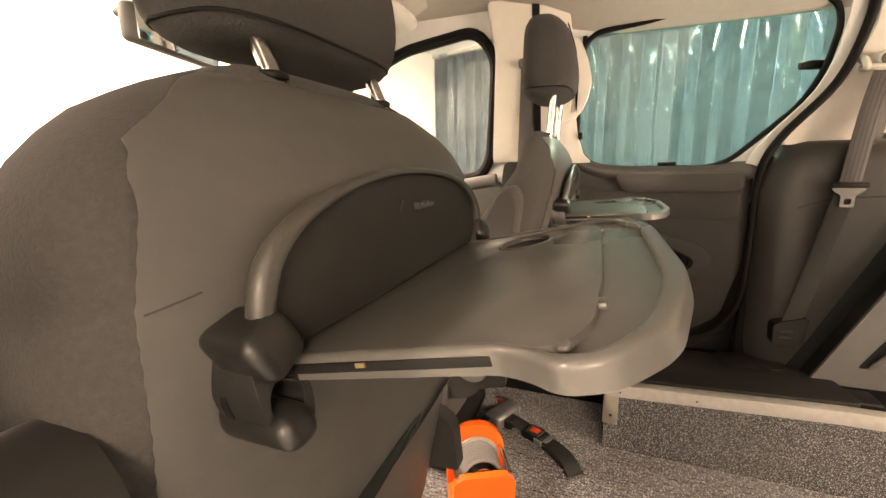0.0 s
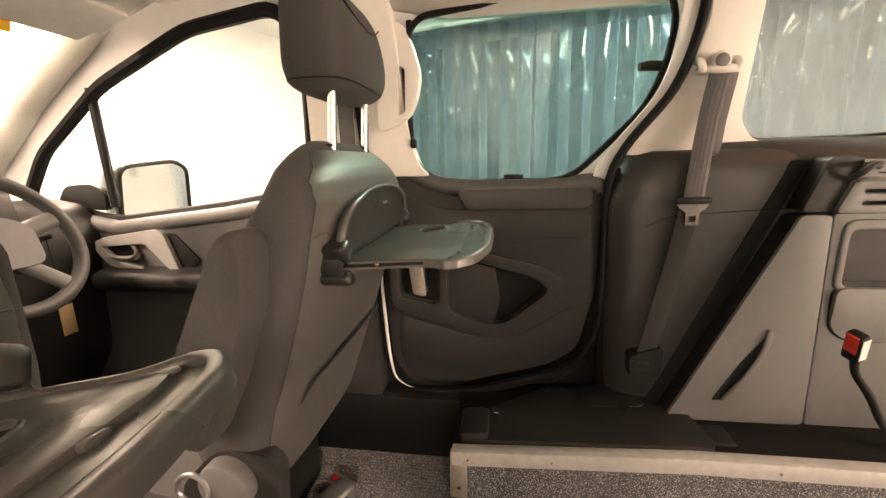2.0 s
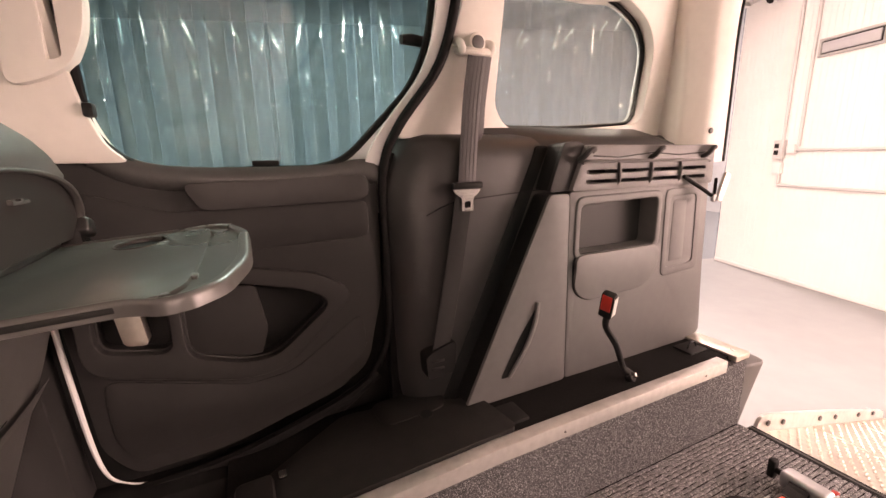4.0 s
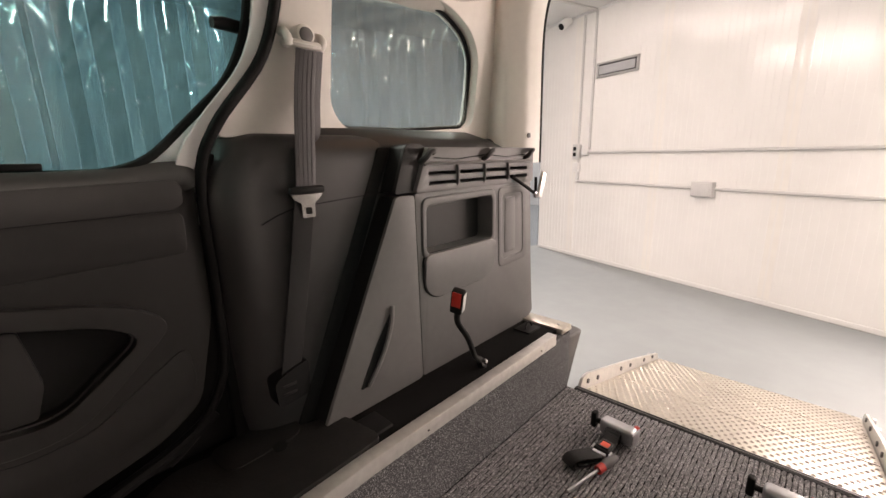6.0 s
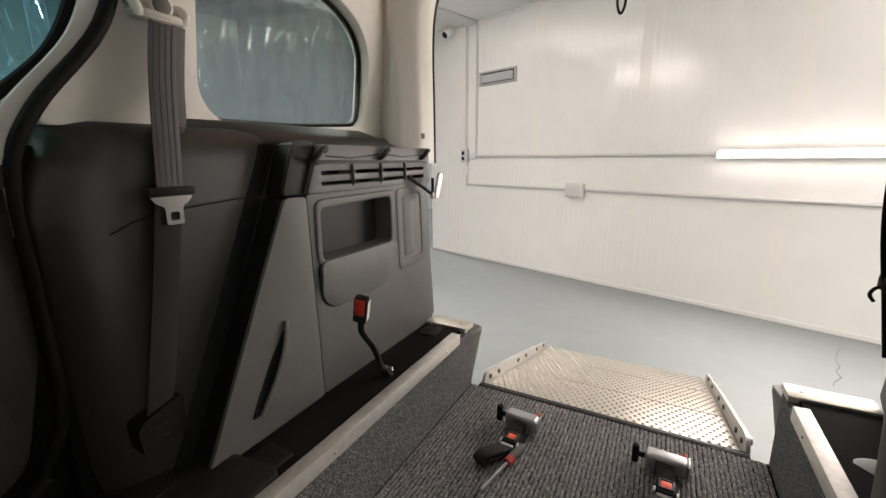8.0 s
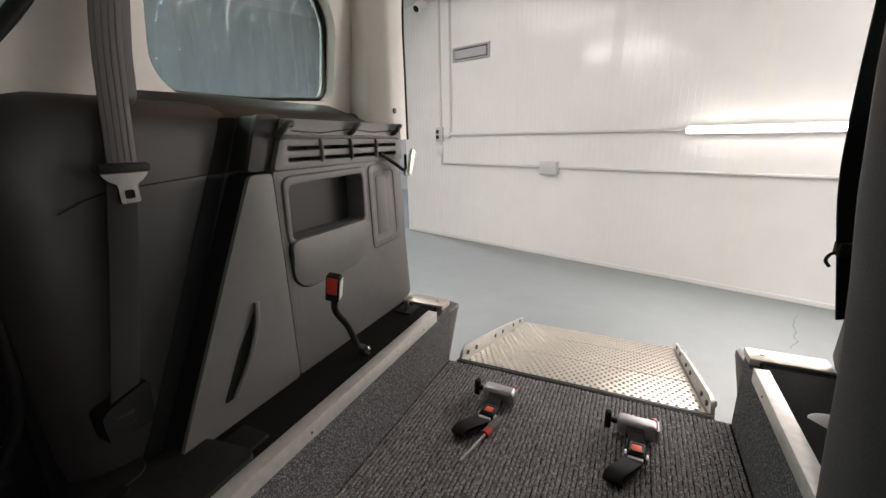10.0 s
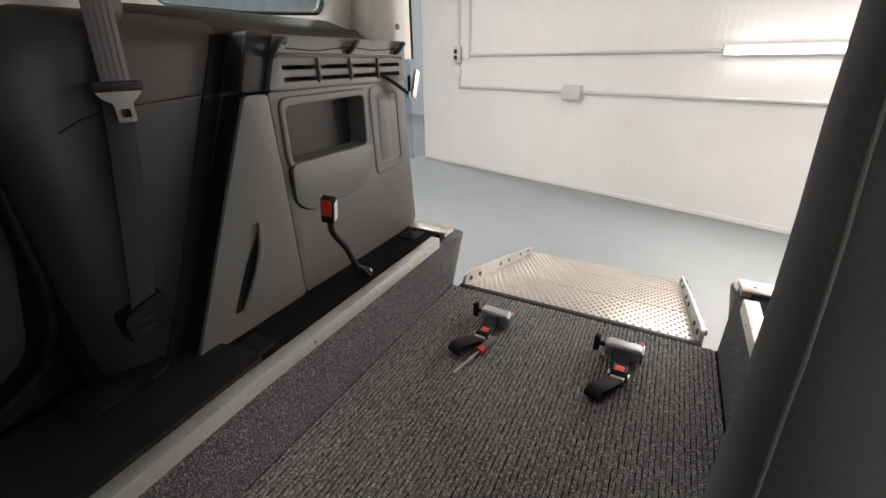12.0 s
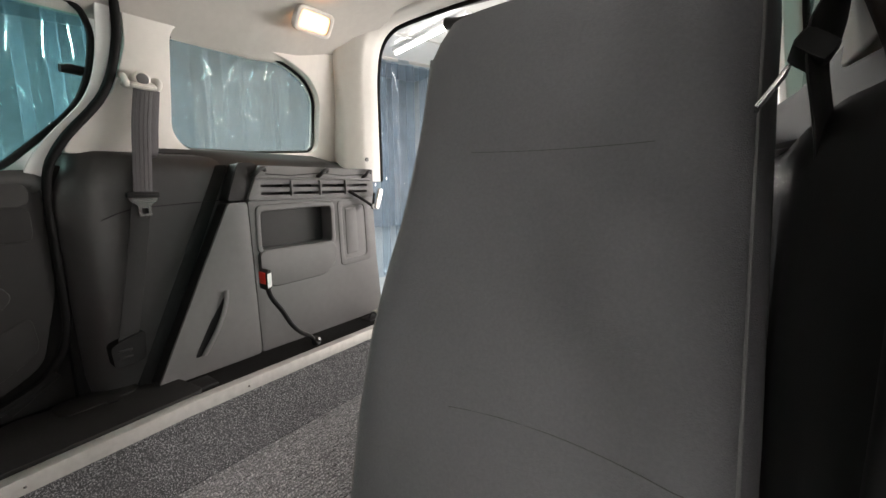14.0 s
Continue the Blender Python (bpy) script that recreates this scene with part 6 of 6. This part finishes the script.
t1 = tie_down("grey metal floor tie-down with black strap and red buckle", pose(0.186, -0.934, 0.004, 0, 0, -4))
copy_thing(t1, pose(-0.222, -0.937, 0.004, 0, 0, -2))
sd = thing("screwdriver", "screwdriver with a red and grey handle and steel shaft", "screwdriver")
a, b = Vector((0.156, -0.808, 0.022)), Vector((0.201, -0.634, 0.012))
d = (b - a).normalized()
part("handle", tube([a - d * 0.02, a, a + d * 0.03, a + d * 0.04], [0.010, 0.013, 0.013, 0.011], 10), PLASTIC_GREY, sd)
part("collar", tube([a + d * 0.038, a + d * 0.06], 0.0125, 10), RED, sd)
part("shaft", tube([a + d * 0.058, b], 0.0048, 8), CAST, sd)
part("bit", tube([b - d * 0.012, b + d * 0.006], [0.0045, 0.003], 8), STEEL, sd)

winch = thing("winch", "orange wheelchair winch with a wound grey rope and chrome pillars", "winch")
wm = Matrix.Translation((0.075, 0.655, 0.0)) @ Matrix.Rotation(radians(-62), 4, "Z") @ Matrix.Scale(1.0, 4)
def W(nm, bm, mt, lab=""):
    bm.transform(wm)
    return part(nm, bm, mt, winch, lab)
def upright(pts, y0, y1, holes=()):
    return slab(rounded(pts, 0.018, 4), list(holes), "y", y0, y1, 0.004, 2)


W("base", box(-0.075, 0.075, -0.055, 0.065, 0.0, 0.055, 0.010), ORANGE)
W("front_plate", upright([(-0.075, 0.05), (0.075, 0.05), (0.075, 0.135), (0.055, 0.150), (-0.055, 0.150), (-0.075, 0.135)], -0.042, -0.062), ORANGE)
W("rear_plate", slab([(0.075, 0.05)] + [(0.075 * math.cos(math.pi * j / 16), 0.145 + 0.070 * math.sin(math.pi * j / 16)) for j in range(17)] + [(-0.075, 0.05)], [], "y", 0.045, 0.070, 0.006, 3), ORANGE)
W("drum", cyl((0, -0.04, 0.125), (0, 1, 0), 0.030, 0.085, 24), STEEL)
W("drum_flange", cyl((0, 0.038, 0.125), (0, 1, 0), 0.060, 0.004, 28, 0.001), ALU_MATT)
rope = bmesh.new()
for i in range(8):
    y = -0.030 + i * 0.009
    tube([(0.047 * math.cos(a), y + 0.002 * math.sin(a), 0.125 + 0.047 * math.sin(a)) for a in (2 * math.pi * j / 24 for j in range(24))], 0.0058, 8, True, rope)
W("rope", rope, ROPE, "wound grey rope")
for x in (-0.064, 0.064):
    W("pillar", tube([(x, -0.05, 0.142), (x, 0.05, 0.150)], 0.0055, 10), STEEL, "chrome pillar")
for x in (-0.06, 0.06):
    W("bolt", cyl((x, -0.062, 0.075), (0, -1, 0), 0.007, 0.005, 10, 0.001), STEEL)
t3 = copy_thing(t1, pose(0.442, 0.680, 0.004, 0, 0, 155) @ Matrix.Diagonal((1.1, 1.38, 1.1, 1)))
t3["label"] = "grey metal floor tie-down with a red button beside the winch"

# ---- left rear details ----
ls = thing("restraint_strap", "black restraint strap hanging on the rear pillar", "strap")
part("webbing", ribbon(smooth_path([(-0.590, -1.05, 1.40), (-0.588, -1.05, 1.15), (-0.588, -1.05, 0.95), (-0.596, -1.05, 0.73), (-0.628, -1.05, 0.53), (-0.65, -1.05, 0.40)], 6), 0.044, 0.006, (1, 0.3, 0)), BLACK, ls)
part("hook", tube(smooth_path([(-0.612, -1.05, 0.565), (-0.592, -1.045, 0.56), (-0.583, -1.04, 0.545), (-0.592, -1.04, 0.53)], 4), 0.004, 8), BLACK, ls)
part("pad", box(-0.645, -0.600, -1.07, -1.03, 0.555, 0.590, 0.006), BLACK, ls)
cp = thing("floor_cover", "light grey round plastic cover on the felt ledge", "cover")
part("disc", cyl((-0.575, -0.80, 0.226), (0.1, 0.1, 1), 0.055, 0.02, 24, 0.006, 0.048), PLASTIC_GREY, cp)
part("pin", cyl((-0.575, -0.81, 0.246), (0.1, 0.1, 1), 0.005, 0.004, 10), BLACK, cp)

# seat belt of the left rear seat, with its guide
lb = thing("seat_belt", "dark seat belt with a steel tongue beside the rear seat", "seat belt", "rear seat belts")
part("webbing", ribbon(smooth_path([(-0.776, -0.36, 1.30), (-0.776, -0.27, 1.08), (-0.770, -0.205, 0.955), (-0.760, -0.175, 0.915), (-0.772, -0.178, 0.84), (-0.784, -0.18, 0.70), (-0.788, -0.18, 0.5)], 6), 0.047, 0.003, (0.35, 1, 0)), BLACK, lb)
part("tongue_cover", box(-0.012, 0.012, -0.026, 0.026, -0.008, 0.008, 0.005, None, Matrix.Translation((-0.757, -0.175, 0.915)) @ Matrix.Rotation(radians(-35), 4, "Y")), BLACK, lb)
part("tongue", box(-0.0155, 0.0155, -0.016, 0.016, -0.0015, 0.0015, 0.001, None, Matrix.Translation((-0.737, -0.180, 0.893)) @ Matrix.Rotation(radians(58), 4, "Y")), STEEL, lb, "bare steel belt tongue")
part("guide", box(-0.800, -0.765, -0.34, -0.22, 1.10, 1.13, 0.008), BLACK, lb)

# hairline cracks in the floor paint
cr = random.Random(9)
for p0, d0, n in (((-1.02, -2.45), (-0.25, -1.0), 14), ((-0.72, -1.75), (-0.6, -0.5), 12), ((-1.3, -2.0), (0.8, -0.3), 8)):
    pts, p, d = [], Vector(p0), Vector(d0).normalized()
    for k in range(n):
        pts.append((p.x, p.y, GROUND + 0.0006))
        p = p + Vector((d.x + cr.uniform(-0.4, 0.4), d.y + cr.uniform(-0.4, 0.4))) * 0.045
    ck = tagged(part("floor_crack", ribbon(pts, 0.0016, 0.001, (1, 0.2, 0)), BLACK), "dark hairline crack in the floor paint", "crack", "floor cracks", "structure")

# pull strap of the raised tailgate, hanging below the roof edge
ps = thing("pull_strap", "small dark cord loop hanging from the tailgate edge", "strap")
part("cord", tube(smooth_path([(0.010, -1.12, 1.42), (0.016, -1.12, 1.32), (0.017, -1.12, 1.268), (0.007, -1.12, 1.243), (-0.003, -1.12, 1.268), (-0.002, -1.12, 1.32), (0.004, -1.12, 1.42)], 5), 0.0035, 8), BLACK, ps)
